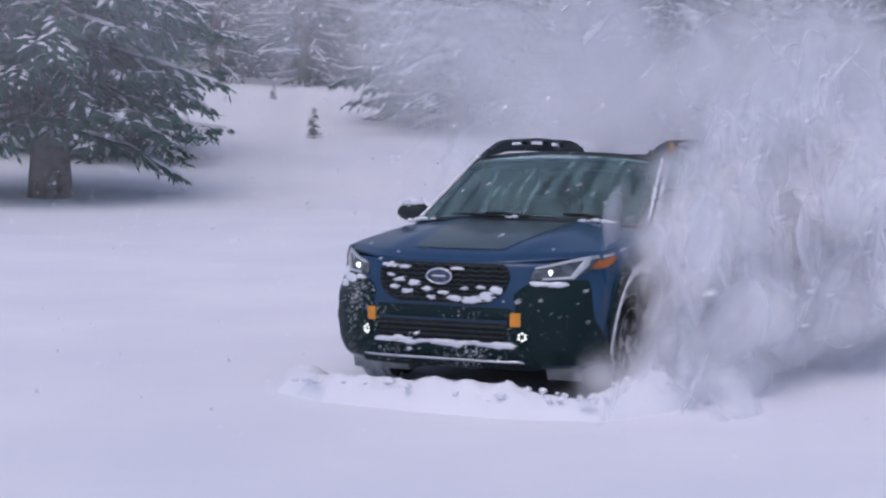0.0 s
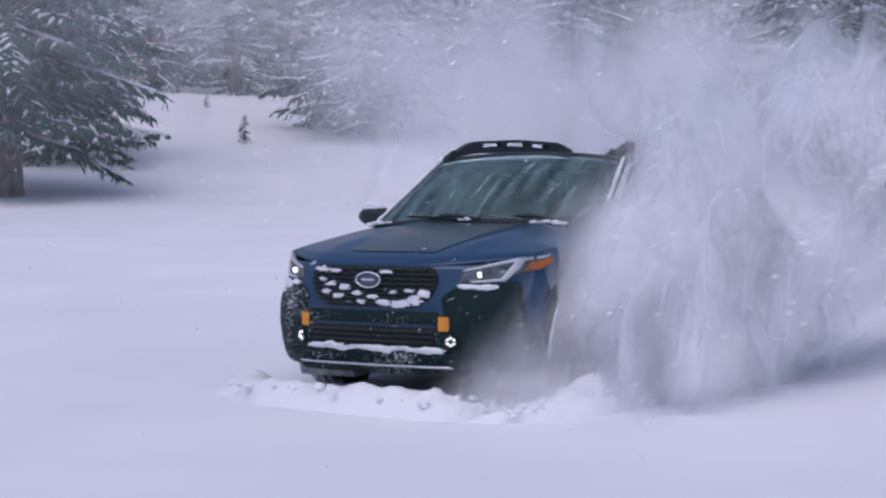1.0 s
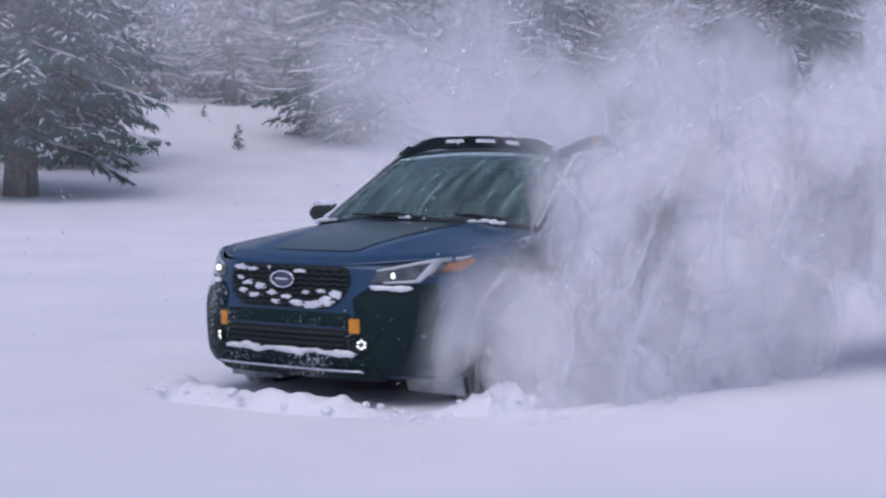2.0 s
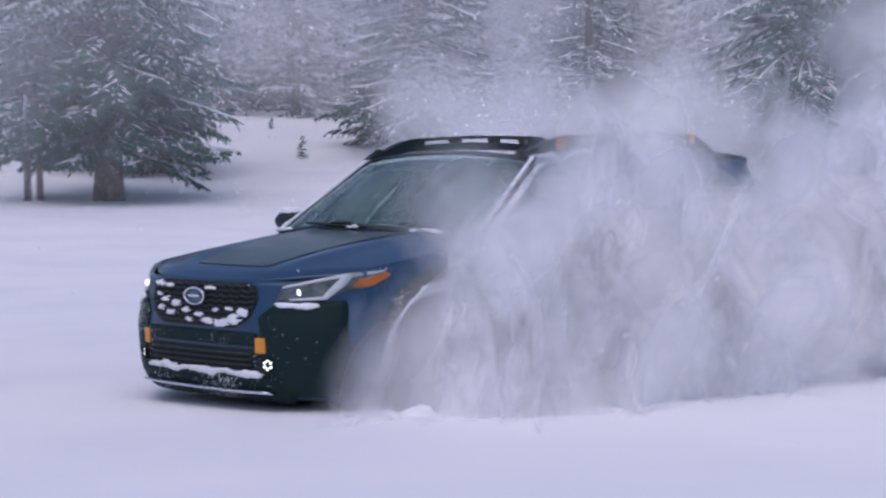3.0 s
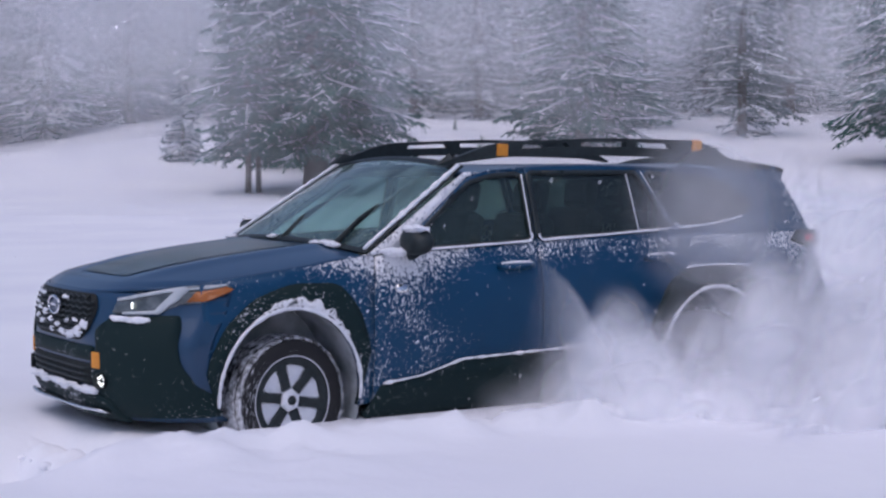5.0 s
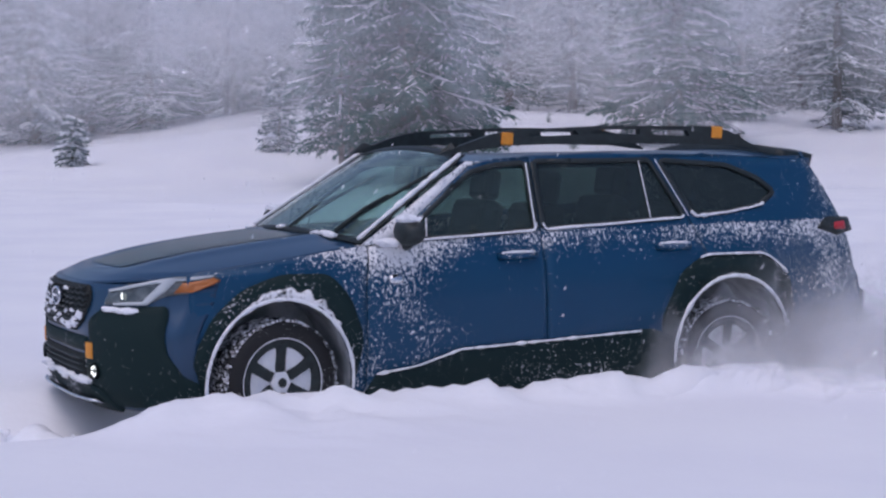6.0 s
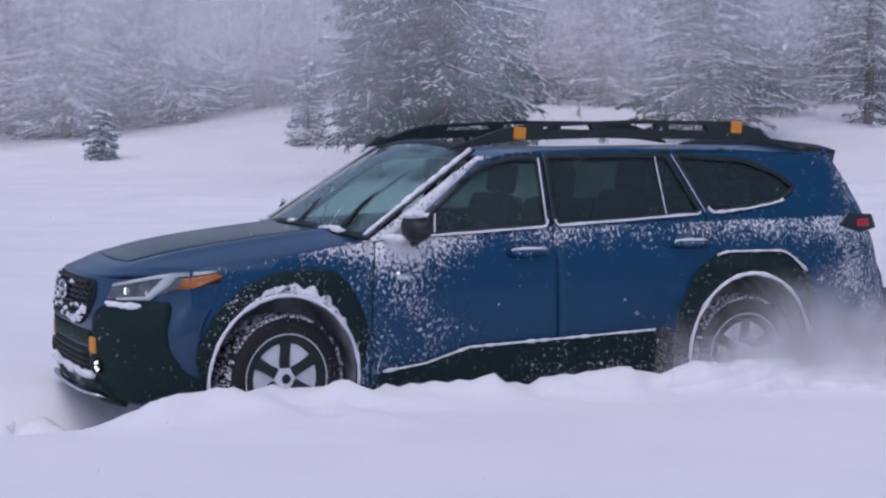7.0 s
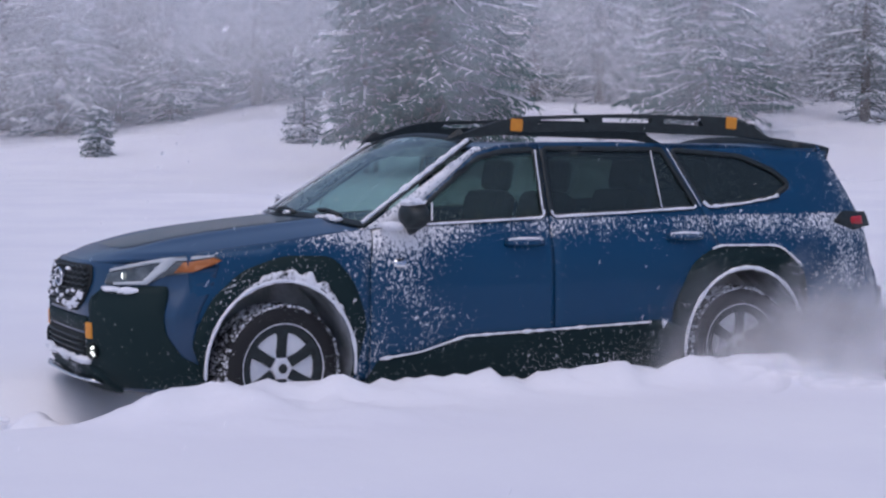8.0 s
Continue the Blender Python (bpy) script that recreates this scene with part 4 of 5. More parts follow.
def build_wheel(parent, s):
    """A wheel about its own axle (y); s: the side that it stands on."""
    wheel = part("wheel", mesh("wheel", *lathe([(0.05, -s * 0.02), (0.16, -s * 0.02), (0.228, -s * 0.06), (0.228, s * 0.076), (0.16, s * 0.0), (0.05, s * 0.0)], 32)), DARK, parent, "black six-spoke wheel packed with snow")
    prof = [(0.236, s * 0.098), (0.246, s * 0.108), (0.285, s * 0.117), (0.318, s * 0.113), (0.338, s * 0.098), (0.347, s * 0.06), (0.349, 0), (0.347, -s * 0.06), (0.336, -s * 0.10), (0.28, -s * 0.112), (0.232, -s * 0.09)]
    tyre = part("tyre", mesh("tyre", *lathe(prof, 56)), RUBBER, wheel, "black all-terrain tyre with snowy tread")
    blocks = []
    for k in range(56):
        for i, y in enumerate((-0.085, -0.04, 0.0, 0.04, 0.085)):
            a = 2 * math.pi * (k + 0.5 * (i % 2)) / 56
            m = Matrix.Rotation(a, 4, "Y") @ pose(0.347 if abs(y) < 0.06 else 0.338, y, 0)
            blocks.append(moved(box(-0.006, 0.010, -0.016, 0.016, -0.014, 0.014), m))
    part("tread", mesh("tread", *join(*blocks), False), TREAD, tyre)
    sp = []
    for k in range(72):
        if (k * 7) % 5 < 3:
            a = 2 * math.pi * k / 72
            sp.append(moved(box(-0.004, 0.006, -0.006, 0.006, -0.006, 0.006), Matrix.Rotation(a, 4, "Y") @ pose(0.343, s * (0.095 + 0.008 * ((k * 13) % 3)), 0)))
            sp.append(moved(box(-0.002, 0.006, -0.006, 0.006, -0.005, 0.005), Matrix.Rotation(a + 0.03, 4, "Y") @ pose(0.346, s * (0.06 - 0.03 * ((k * 11) % 5)), 0)))
    tagged(part("tread_snow", mesh("tread_snow", *join(*sp), False), PACKED, tyre, "snow packed between the tread blocks"), kind="stuff")
    part("rim", mesh("rim", *lathe([(0.194, s * 0.075), (0.199, s * 0.098), (0.224, s * 0.099), (0.236, s * 0.106), (0.243, s * 0.099), (0.230, s * 0.06), (0.220, s * 0.02)], 48)), BLACK, wheel, "black rim edge")
    part("rim_snow", mesh("rim_snow", *tube([(0.246 * math.cos(a), s * 0.107, 0.246 * math.sin(a)) for a in np.linspace(0, 2 * math.pi, 49)], 0.0035, 6)), PACKED, wheel, "ring of snow where tyre and rim meet")
    # snow between the spokes
    v, f = lathe([(0.055, s * 0.070), (0.10, s * 0.074), (0.16, s * 0.080), (0.224, s * 0.080)], 60)
    v = [(x + 0.006 * noise.noise(Vector((x * 30, z * 30, 1))), y + s * 0.016 * noise.noise(Vector((x * 22, z * 22, 4))), z) for x, y, z in v]
    part("wheel_snow", mesh("wheel_snow", v, f), PACKED, wheel, "snow packed behind the spokes")
    for k in range(6):
        m = Matrix.Rotation(2 * math.pi * k / 6 + math.pi / 6, 4, "Y")
        spoke = []
        for r, w, y in ((0.06, 0.030, 0.086), (0.12, 0.027, 0.097), (0.185, 0.031, 0.103), (0.215, 0.046, 0.102)):
            spoke += [(r, s * y, -w), (r, s * y, w), (r, s * (y - 0.05), w), (r, s * (y - 0.05), -w)]
        faces = [(a * 4 + b, a * 4 + (b + 1) % 4, a * 4 + 4 + (b + 1) % 4, a * 4 + 4 + b) for a in range(3) for b in range(4)] + [(0, 1, 2, 3), (15, 14, 13, 12)]
        bm = bmesh.new()
        vs = [bm.verts.new(m @ Vector(p)) for p in spoke]
        for t in faces:
            bm.faces.new([vs[i] for i in t])
        bmesh.ops.recalc_face_normals(bm, faces=bm.faces)
        part("spoke", bm, BLACK, wheel, bevel=0.005)
    hub = part("hub_snow", mesh("hub_snow", *moved(lathe([(0.0, s * 0.100), (0.05, s * 0.098), (0.066, s * 0.088), (0.068, s * 0.05)], 6), Matrix.Rotation(0, 4, "Y")), False), PACKED, wheel, "snow-packed hub", bevel=0.012)
    part("hub_cap", mesh("hub_cap", *lathe([(0.0, s * 0.112), (0.022, s * 0.110), (0.027, s * 0.10), (0.027, s * 0.08)], 20)), BLACK, wheel, "round dark hub cap")
    return wheel


car = build_car()
WHEEL_SIZE = 0.925
wheels = [(build_wheel(car, s), x, s) for x in (0.0, -2.737) for s in (1, -1)]


# ---- conifers ----
def conifer(name, label, seed, height, crown_base, radius, trunk_r, boughs_per_whorl=6, step=0.33, needle=None, snow=0.5, group="", detail=1.0, lean=0.0, clump=1.0, full=0.8):
    """A spruce: tapered trunk, drooping boughs set with needle twigs, snow lying on them."""
    rng = np.random.default_rng(seed)
    tree = new(name)
    hs = np.linspace(-0.4, height, 12)
    path = [(0.06 * math.sin(h * 0.7 + seed) * h / height + lean * h, 0.05 * math.cos(h * 0.5) * h / height, h) for h in hs]
    rad = [trunk_r * (1 - 0.93 * max(h, 0) / height) * (1.18 if h < 0.1 else 1) for h in hs]
    part("trunk", mesh("trunk", *tube(path, trunk_r, 10, rad)), BARK, tree)
    nv, sv, sf = [], [], []
    bark = []
    z = crown_base
    while z < height - 0.15:
        f = (z - crown_base) / (height - crown_base)
        reach = radius * (1 - f) ** full * (0.64 + 0.36 * min(1, (z - crown_base + 0.4) / 1.6))
        for b in range(boughs_per_whorl if f < 0.8 else 4):
            az = rng.uniform(0, 2 * math.pi)
            ln = reach * rng.uniform(0.62, 1.12) + 0.12
            zz = z + rng.uniform(-0.16, 0.16)
            out = np.array([math.cos(az), math.sin(az), 0])
            side = np.array([-math.sin(az), math.cos(az), 0])
            rise, droop = rng.uniform(-0.05, 0.22), rng.uniform(0.22, 0.50)
            n = max(4, int(ln / 0.17 * detail))
            spine = lambda t: np.array([lean * zz, 0, zz]) + out * ln * t + np.array([0, 0, rise * ln * t - droop * ln * t * t + 0.10 * ln * t ** 4])
            if ln > 0.8 and f < 0.6:
                bark.append(tube([tuple(spine(t)) for t in (0, 0.4, 0.8)], 0.02, 4, [0.028, 0.018, 0.008]))
            for k in range(n):
                t = (k + rng.uniform(0.2, 0.9)) / n
                p = spine(t)
                d0 = spine(min(t + 0.05, 1.05)) - p
                d0 /= np.linalg.norm(d0)
                w = (0.36 * ln * (1 - 0.72 * t) * min(1, t * 3.2) + 0.10) * rng.uniform(0.6, 1.15)
                for sg in (-1, 1):
                    q = d0 * rng.uniform(0.55, 0.95) + side * sg * rng.uniform(0.5, 1.0) + np.array([0, 0, rng.uniform(-0.55, 0.02)])
                    q /= np.linalg.norm(q)
                    nn = np.cross(q, [0, 0, 1.0]) + rng.normal(0, 0.25, 3)
                    nn /= np.linalg.norm(nn)
                    up = np.cross(nn, q)
                    th = 0.030 + 0.045 * w
                    # the twig, and shoots along it
                    nv.append([p, p + q * w * 0.5 + nn * th, p + q * w, p + q * w * 0.5 - nn * th])
                    nv.append([p, p + q * w * 0.4 + up * th * 0.7, p + q * w * 0.96, p + q * w * 0.55 - up * th * 1.3])
                    for m in range(2):
                        a = p + q * w * rng.uniform(0.25, 0.9)
                        dd = q * 0.6 + nn * rng.uniform(-1, 1) + np.array([0, 0, rng.uniform(-0.9, 0.1)])
                        dd /= np.linalg.norm(dd)
                        l2 = w * 0.42 + 0.05
                        n2 = np.cross(dd, rng.normal(0, 1, 3))
                        n2 /= np.linalg.norm(n2)
                        nv.append([a, a + dd * l2 * 0.5 + n2 * 0.026, a + dd * l2, a + dd * l2 * 0.5 - n2 * 0.026])
                    if rng.uniform() < snow:
                        i = len(sv)
                        c0, c1 = p + q * w * 0.12 + [0, 0, 0.016], p + q * w * rng.uniform(0.75, 1.0) + [0, 0, 0.014]
                        mid = (c0 + c1) / 2 + [0, 0, 0.012]
                        sw = th * rng.uniform(0.5, 0.95) * clump
                        sv += [c0, mid + nn * sw, c1, mid - nn * sw, mid + [0, 0, 0.025 + 0.04 * w]]
                        sf += [(i, i + 1, i + 4), (i + 1, i + 2, i + 4), (i + 2, i + 3, i + 4), (i + 3, i, i + 4)]
            if rng.uniform() < snow * 0.8:
                ts = np.linspace(0.25, 0.98, 5)
                i = len(sv)
                for t in ts:
                    p = spine(t)
                    w = 0.022 + 0.022 * rng.uniform()
                    sv += [p + side * w, p + [0, 0, 0.06], p - side * w]
                for a in range(4):
                    for c in range(2):
                        sf.append((i + a * 3 + c, i + a * 3 + c + 1, i + a * 3 + c + 4, i + a * 3 + c + 3))
        z += step * rng.uniform(0.8, 1.2) * (1 - 0.35 * f)
    flat = np.array(nv).reshape(-1, 3)
    quads = np.arange(len(flat)).reshape(-1, 4)
    part("crown", mesh("crown", flat.tolist(), quads.tolist(), False), needle or NEEDLE, tree, "drooping boughs of dark green needles" if needle is None else "frosted grey-green boughs")
    part("snow_cover", mesh("snow_cover", [tuple(v) for v in sv], sf, False), PACKED, tree, "snow lying on the boughs")
    if bark:
        tagged(part("bough_wood", mesh("bough_wood", *join(*bark)), BARK, tree), kind="stuff")
    return tagged(tree, label, "tree", group)


def stand(tree, x, y, turn=0.0, size=1.0):
    tree.matrix_basis = pose(x, y, ground_height(x, y) - 0.02, 0, 0, turn) @ Matrix.Diagonal((size, size, size, 1))
    return tree


def build_trees():
    rng = random.Random(11)
    stand(conifer("spruce", "tall dark spruce with a thick bare trunk and snowy boughs", 1, 11.5, 1.35, 2.75, 0.36, 9, 0.24, snow=0.40, full=0.5, detail=1.25), -0.32, 49.3)
    stand(conifer("slim_spruce", "slim spruce with a thin trunk beside the thick spruce", 2, 8.5, 1.2, 1.55, 0.09, 7, 0.25, snow=0.4, full=0.6, group="slim spruces"), -2.20, 49.4)
    stand(conifer("slim_spruce", "slim spruce with a thin trunk beside the thick spruce", 3, 7.6, 1.35, 1.35, 0.08, 6, 0.26, snow=0.4, full=0.6, group="slim spruces"), -1.92, 49.55, 60)
    stand(conifer("spruce", "bushy spruce with snow-laden boughs down to the snow", 4, 9.5, 0.25, 2.5, 0.22, 6, 0.30, snow=0.5), 1.15, 55.0)
    stand(conifer("spruce", "bushy spruce with snow-laden boughs down to the snow", 5, 8.0, 0.2, 2.0, 0.2, 6, 0.30, snow=0.45), -0.9, 56.0)
    stand(conifer("spruce", "dark broad spruce at the forest edge, snowy boughs", 6, 11.0, 0.35, 3.0, 0.28, 7, 0.30, snow=0.55), 8.9, 60.0)
    stand(conifer("spruce", "dark broad spruce with bright snow along its boughs", 7, 12.0, 1.2, 3.4, 0.30, 7, 0.30, snow=0.45), 19.5, 55.0)
    stand(conifer("young_spruce", "slender young spruce heaped with snow", 8, 3.0, 0.05, 0.75, 0.05, 6, 0.17, FROSTED_NEEDLE, 0.8, detail=1.4), -4.6, 57.4)
    stand(conifer("young_spruce", "snow-covered young spruce on the open slope", 9, 1.7, 0.05, 0.65, 0.04, 6, 0.16, FROSTED_NEEDLE, 0.8, detail=1.5), -10.8, 54.4)
    sap = stand(conifer("sapling", "tiny spruce sapling poking out of the snow", 10, 3.4, 0.1, 1.05, 0.05, 5, 0.30, snow=0.3, detail=0.8, group="saplings"), 5.2, 58.0, 0, 0.21)
    for x, y, k in ((5.0, 66.0, 0.13), (6.9, 72.0, 0.14), (7.6, 72.5, 0.12), (11.2, 64.0, 0.12)):
        stand(copy_thing(sap, pose(x, y, 0, 0, 0, x * 77)), x, y, x * 77, k)
    # the forest edge
    kinds = [conifer("forest_spruce", "snow-laden spruce at the forest edge", 20 + k, h, 0.15, r, 0.2, 6, 0.40, FROSTED_NEEDLE if k != 1 else None, 0.62, "forest edge", 0.72, clump=1.7)
             for k, (h, r) in enumerate(((11.0, 2.3), (12.5, 2.5), (10.0, 1.9), (13.5, 2.6)))]
    spots = []
    for row, (y, gap) in enumerate(((73, 3.4), (78, 3.2), (84, 3.6))):
        x = -27 + row * 1.1
        while x < 43:
            spots.append((x + rng.uniform(-0.9, 0.9), y + rng.uniform(-1.8, 1.8) + 0.10 * max(0, x - 10) - (4 if x < -8 else 0)))
            x += gap
    spots += [(-10.5, 68), (-14.5, 66), (-18, 64.5), (-7.6, 71), (12.5, 67), (15.5, 64.0), (24.5, 60), (27.5, 57)]
    # and all round, far behind
    for k in range(26):
        a = math.radians(190 + 160 * k / 25)
        spots.append((70 * math.cos(a) + rng.uniform(-4, 4), 10 + 65 * math.sin(a) + rng.uniform(-4, 4)))
    for i, (x, y) in enumerate(spots):
        kind = kinds[(i * 7 + int(x)) % 4]
        t = copy_thing(kind, pose(0, 0, 0))
        stand(t, x, y, rng.uniform(0, 360), rng.uniform(0.85, 1.15))
    for i, kind in enumerate(kinds):
        stand(kind, (-30, 46, -34, 50)[i], (70, 72, 74, 77)[i])


build_trees()


# ---- snow in the air ----
def flecks(centres, sizes, rng):
    """One small crystal plate for each centre."""
    n = len(centres)
    a = rng.normal(0, 1, (n, 3))
    a /= np.linalg.norm(a, axis=1)[:, None]
    b = np.cross(a, rng.normal(0, 1, (n, 3)))
    b /= np.linalg.norm(b, axis=1)[:, None]
    s = sizes[:, None]
    v = np.stack([centres + a * s * 0.6, centres - a * s * 0.3 + b * s * 0.5, centres - a * s * 0.3 - b * s * 0.5], 1).reshape(-1, 3).astype(np.float32)
    me = bpy.data.meshes.new("flecks")
    me.vertices.add(3 * n)
    me.vertices.foreach_set("co", v.ravel())
    me.loops.add(3 * n)
    me.loops.foreach_set("vertex_index", np.arange(3 * n, dtype=np.int32))
    me.polygons.add(n)
    me.polygons.foreach_set("loop_start", np.arange(0, 3 * n, 3, dtype=np.int32))
    me.update()
    me.validate()
    me.materials.append(POWDER)
    return me


def wisps(centres, radii, rng, mat, flat=0.0, grid=5, bend=0.32, spread=(1, 1, 1), lean=(0, 0, 0)):
    """Curved shreds of mist, each fading towards its edge."""
    g = np.linspace(-1, 1, grid)
    u, w = (a.ravel() for a in np.meshgrid(g, g))
    thick = np.clip(1 - u * u - w * w, 0, 1) ** 1.4
    verts, faces, attr = [], [], []
    cells = [(j * grid + i, j * grid + i + 1, (j + 1) * grid + i + 1, (j + 1) * grid + i) for j in range(grid - 1) for i in range(grid - 1)]
    for c, r in zip(centres, radii):
        n = rng.normal(0, 1, 3) * np.array(spread) * np.array([1, 1, 1 - flat]) + np.array(lean)
        n /= np.linalg.norm(n)
        a = np.cross(n, rng.normal(0, 1, 3))
        a /= np.linalg.norm(a)
        b = np.cross(n, a) * rng.uniform(0.6, 1.0)
        p = c + r * (np.outer(u, a) + np.outer(w, b) + np.outer(bend * (u * u + w * w) * rng.uniform(-1, 1) + 0.3 * bend * np.sin(3 * u + rng.uniform(0, 6)), n))
        k = len(attr)
        verts += p.tolist()
        attr += thick.tolist()
        faces += [tuple(q + k for q in t) for t in cells]
    me = mesh("wisps", verts, faces)
    layer = me.attributes.new("thick", "FLOAT", "POINT")
    layer.data.foreach_set("value", np.array(attr, np.float32))
    me.materials.append(mat)
    return me


def puff_mesh(seed, n, long, wide, tall, mat):
    """A billow of powder: shreds of mist, thick in the middle and thin at its edge."""
    rng = np.random.default_rng(seed)
    c = rng.normal(0, 0.40, (n, 3))
    c[:, 2] = np.abs(c[:, 2]) * 1.3 - 0.55
    far = np.linalg.norm(c, axis=1)
    # the shreds hang like curtains along the way of the car
    return wisps(c * np.array([long, wide, tall]), rng.uniform(0.32, 0.68, n) * (1.15 - 0.35 * np.clip(far, 0, 1)), rng, mat, grid=9, bend=0.26, spread=(0.55, 0.3, 0.34), lean=(0, 1, 0))


def snow_puffs():
    """The spray thrown up along the flank, billow by billow: object, birth in seconds, number, sort."""
    thick = [puff_mesh(k, 42, 1.1, 0.50, 1.1, MIST) for k in range(6)]
    thin = [puff_mesh(40 + k, 34, 1.2, 0.8, 0.8, THIN_MIST) for k in range(3)]
    made = []

    def add(me, size, te, sort):
        ob = new("snow_spray", me)
        ob.scale = (size, size, size)
        tagged(ob, "billowing cloud of powder snow thrown up beside the car" if sort != "wheel" else "thin powder snow blown from the rear wheel", "snow spray", "billows of snow spray", "stuff")
        made.append((ob, te, len(made), sort))
    rng = random.Random(3)
    te = -2.6
    while te < 4.6:
        add(thick[len(made) % 6], rng.uniform(0.75, 1.15), te, "flank")
        te += 0.095 if te < 3.7 else 0.14
    # the jet that bursts from the front wheel
    te = -0.7
    while te < 4.15:
        add(thick[len(made) % 6], rng.uniform(0.42, 0.62), te, "jet")
        te += 0.085
    for k in range(16):
        add(thin[k % 3], rng.uniform(1.6, 2.6), k, "trail")
    for k in range(44):
        add(thin[k % 3], rng.uniform(0.55, 0.95), 3.7 + 0.11 * k, "wheel")
    return made


def build_plough():
    """The crest of broken snow that the car pushes before it and along its flank."""
    rng = np.random.default_rng(9)
    line = [(0.55, -1.12), (0.86, -0.95), (1.02, -0.6), (1.06, 0.0), (1.02, 0.55), (0.90, 0.95), (0.55, 1.15), (0.1, 1.22), (-0.6, 1.26), (-1.4, 1.28), (-2.2, 1.28), (-3.0, 1.24), (-3.6, 1.15)]
    ts = np.linspace(0, len(line) - 1, 260)
    xs, ys = np.interp(ts, range(len(line)), [p[0] for p in line]), np.interp(ts, range(len(line)), [p[1] for p in line])
    tall = np.interp(ts, range(len(line)), [0.0, 0.0, 0.035, 0.045, 0.03, -0.03, 0.05, 0.12, 0.12, 0.12, 0.11, 0.07, 0.0])
    verts, nv = [], 15
    for k in range(len(ts)):
        d = np.array([xs[min(k + 3, 259)] - xs[max(k - 3, 0)], ys[min(k + 3, 259)] - ys[max(k - 3, 0)]])
        d /= np.linalg.norm(d)
        out = np.array([-d[1], d[0]]) * -1
        for j in range(nv):
            w = j / (nv - 1) * 2 - 1
            x, y = xs[k] + out[0] * w * 0.22, ys[k] + out[1] * w * 0.22
            n = noise.noise(Vector((x * 3.2, y * 3.2, 1))) * 0.5 + noise.noise(Vector((x * 9, y * 9, 4))) * 0.35 + noise.noise(Vector((x * 23, y * 23, 2))) * 0.18
            h = max(0.0, 1 - w * w) ** 0.8
            verts.append((x, y, 0.02 + h * (tall[k] * (1 + 1.5 * n) + 0.05 + 0.05 * n) - (1 - h) * 0.12))
    faces = turned(verts, [(k * nv + j, k * nv + j + 1, (k + 1) * nv + j + 1, (k + 1) * nv + j) for k in range(len(ts) - 1) for j in range(nv - 1)], (0, 0, 1))
    rr = random.Random(21)

    def crumb(r):
        k = r.randrange(35, 235)
        return (xs[k] + r.uniform(-0.16, 0.16), ys[k] + r.uniform(-0.16, 0.16), 0.05 + max(tall[k], 0) * r.uniform(0.4, 1.1))
    verts, faces = join((verts, faces), lumps(rr, 170, crumb, 0.019, 0.7), lumps(rr, 24, crumb, 0.034, 0.55))
    ob = part("ploughed_snow", mesh("ploughed_snow", verts, faces), SNOW)
    return tagged(ob, "broken crest of snow pushed up around the car", "snow", kind="stuff")


def build_falling():
    rng = np.random.default_rng(77)
    out = []
    for name, label, n, lo, hi, size, drift in (
            ("falling_snow", "large snowflakes falling close by", 20000, (-9, 1.5, -0.5), (13, 34, 10), 0.010, (-2.5, -0.6, -6.0)),
            ("falling_snow", "snowflakes falling over the field", 60000, (-22, 20, -1), (34, 48, 13), 0.019, (-2.5, -0.6, -6.0))):
        p = np.array(lo) + rng.uniform(0, 1, (n, 3)) * (np.array(hi) - np.array(lo))
        eye = np.array([(r[1] - drift[0] * r[0] / 8, r[2] - drift[1] * r[0] / 8, r[3] - drift[2] * r[0] / 8) for r in CAMERA_ROWS])
        way = np.concatenate([a + (b - a) * np.linspace(0, 1, 12)[:, None] for a, b in zip(eye, eye[1:])])
        p = p[np.array([np.min(np.sum((way - q) ** 2, 1)) > 1.2 for q in p])]
        n = len(p)
        ob = new(name, flecks(p, size * np.exp(rng.normal(0, 0.3, n)), rng))
        out.append((tagged(ob, label, "snowfall", "", "stuff"), drift))
    # translucent sheets added as the haze of blown snow, drifting before the forest
    shapes = [wisps([np.zeros(3)], [1.0], rng, VEIL, 0.85, 9, 0.06) for _ in range(8)]
    for n, lo, hi, r in ((130, (-26, 61, 2.5), (40, 71, 10), (3.2, 5.5)), (30, (3, 50.5, 2.5), (32, 58, 8), (3.2, 5.2)), (32, (-14, 36, 1.4), (22, 47, 7.5), (3.2, 5.2)), (24, (-25, 54, 2.5), (-7, 64, 8), (3.0, 5.0))):
        for k in range(n):
            c = np.array(lo) + rng.uniform(0, 1, 3) * (np.array(hi) - np.array(lo))
            ob = new("haze_veil", shapes[k % 8])
            size = rng.uniform(*r)
            ob.scale = (size * 1.3, size, size)
            ob.location = c
            ob.rotation_euler = (0, 0, rng.uniform(0, 6.28))
            tagged(ob, "drifting translucent sheet standing in for the haze of blown snow before the forest", "blowing snow", "veils of blown snow", "stuff")
            if k % 2 == 0:
                out.append((ob, (-1.6 + rng.uniform(-0.8, 0.8), -0.3, -0.3)))
    return out


puffs = snow_puffs()
falling = build_falling()
plough = build_plough()


# ---- what moves ----
def eased(rows, t):
    """The car's row at t seconds, smoothly between the rows."""
    return [curve(*[(r[0], r[k]) for r in rows])(t) for k in range(1, 7)]


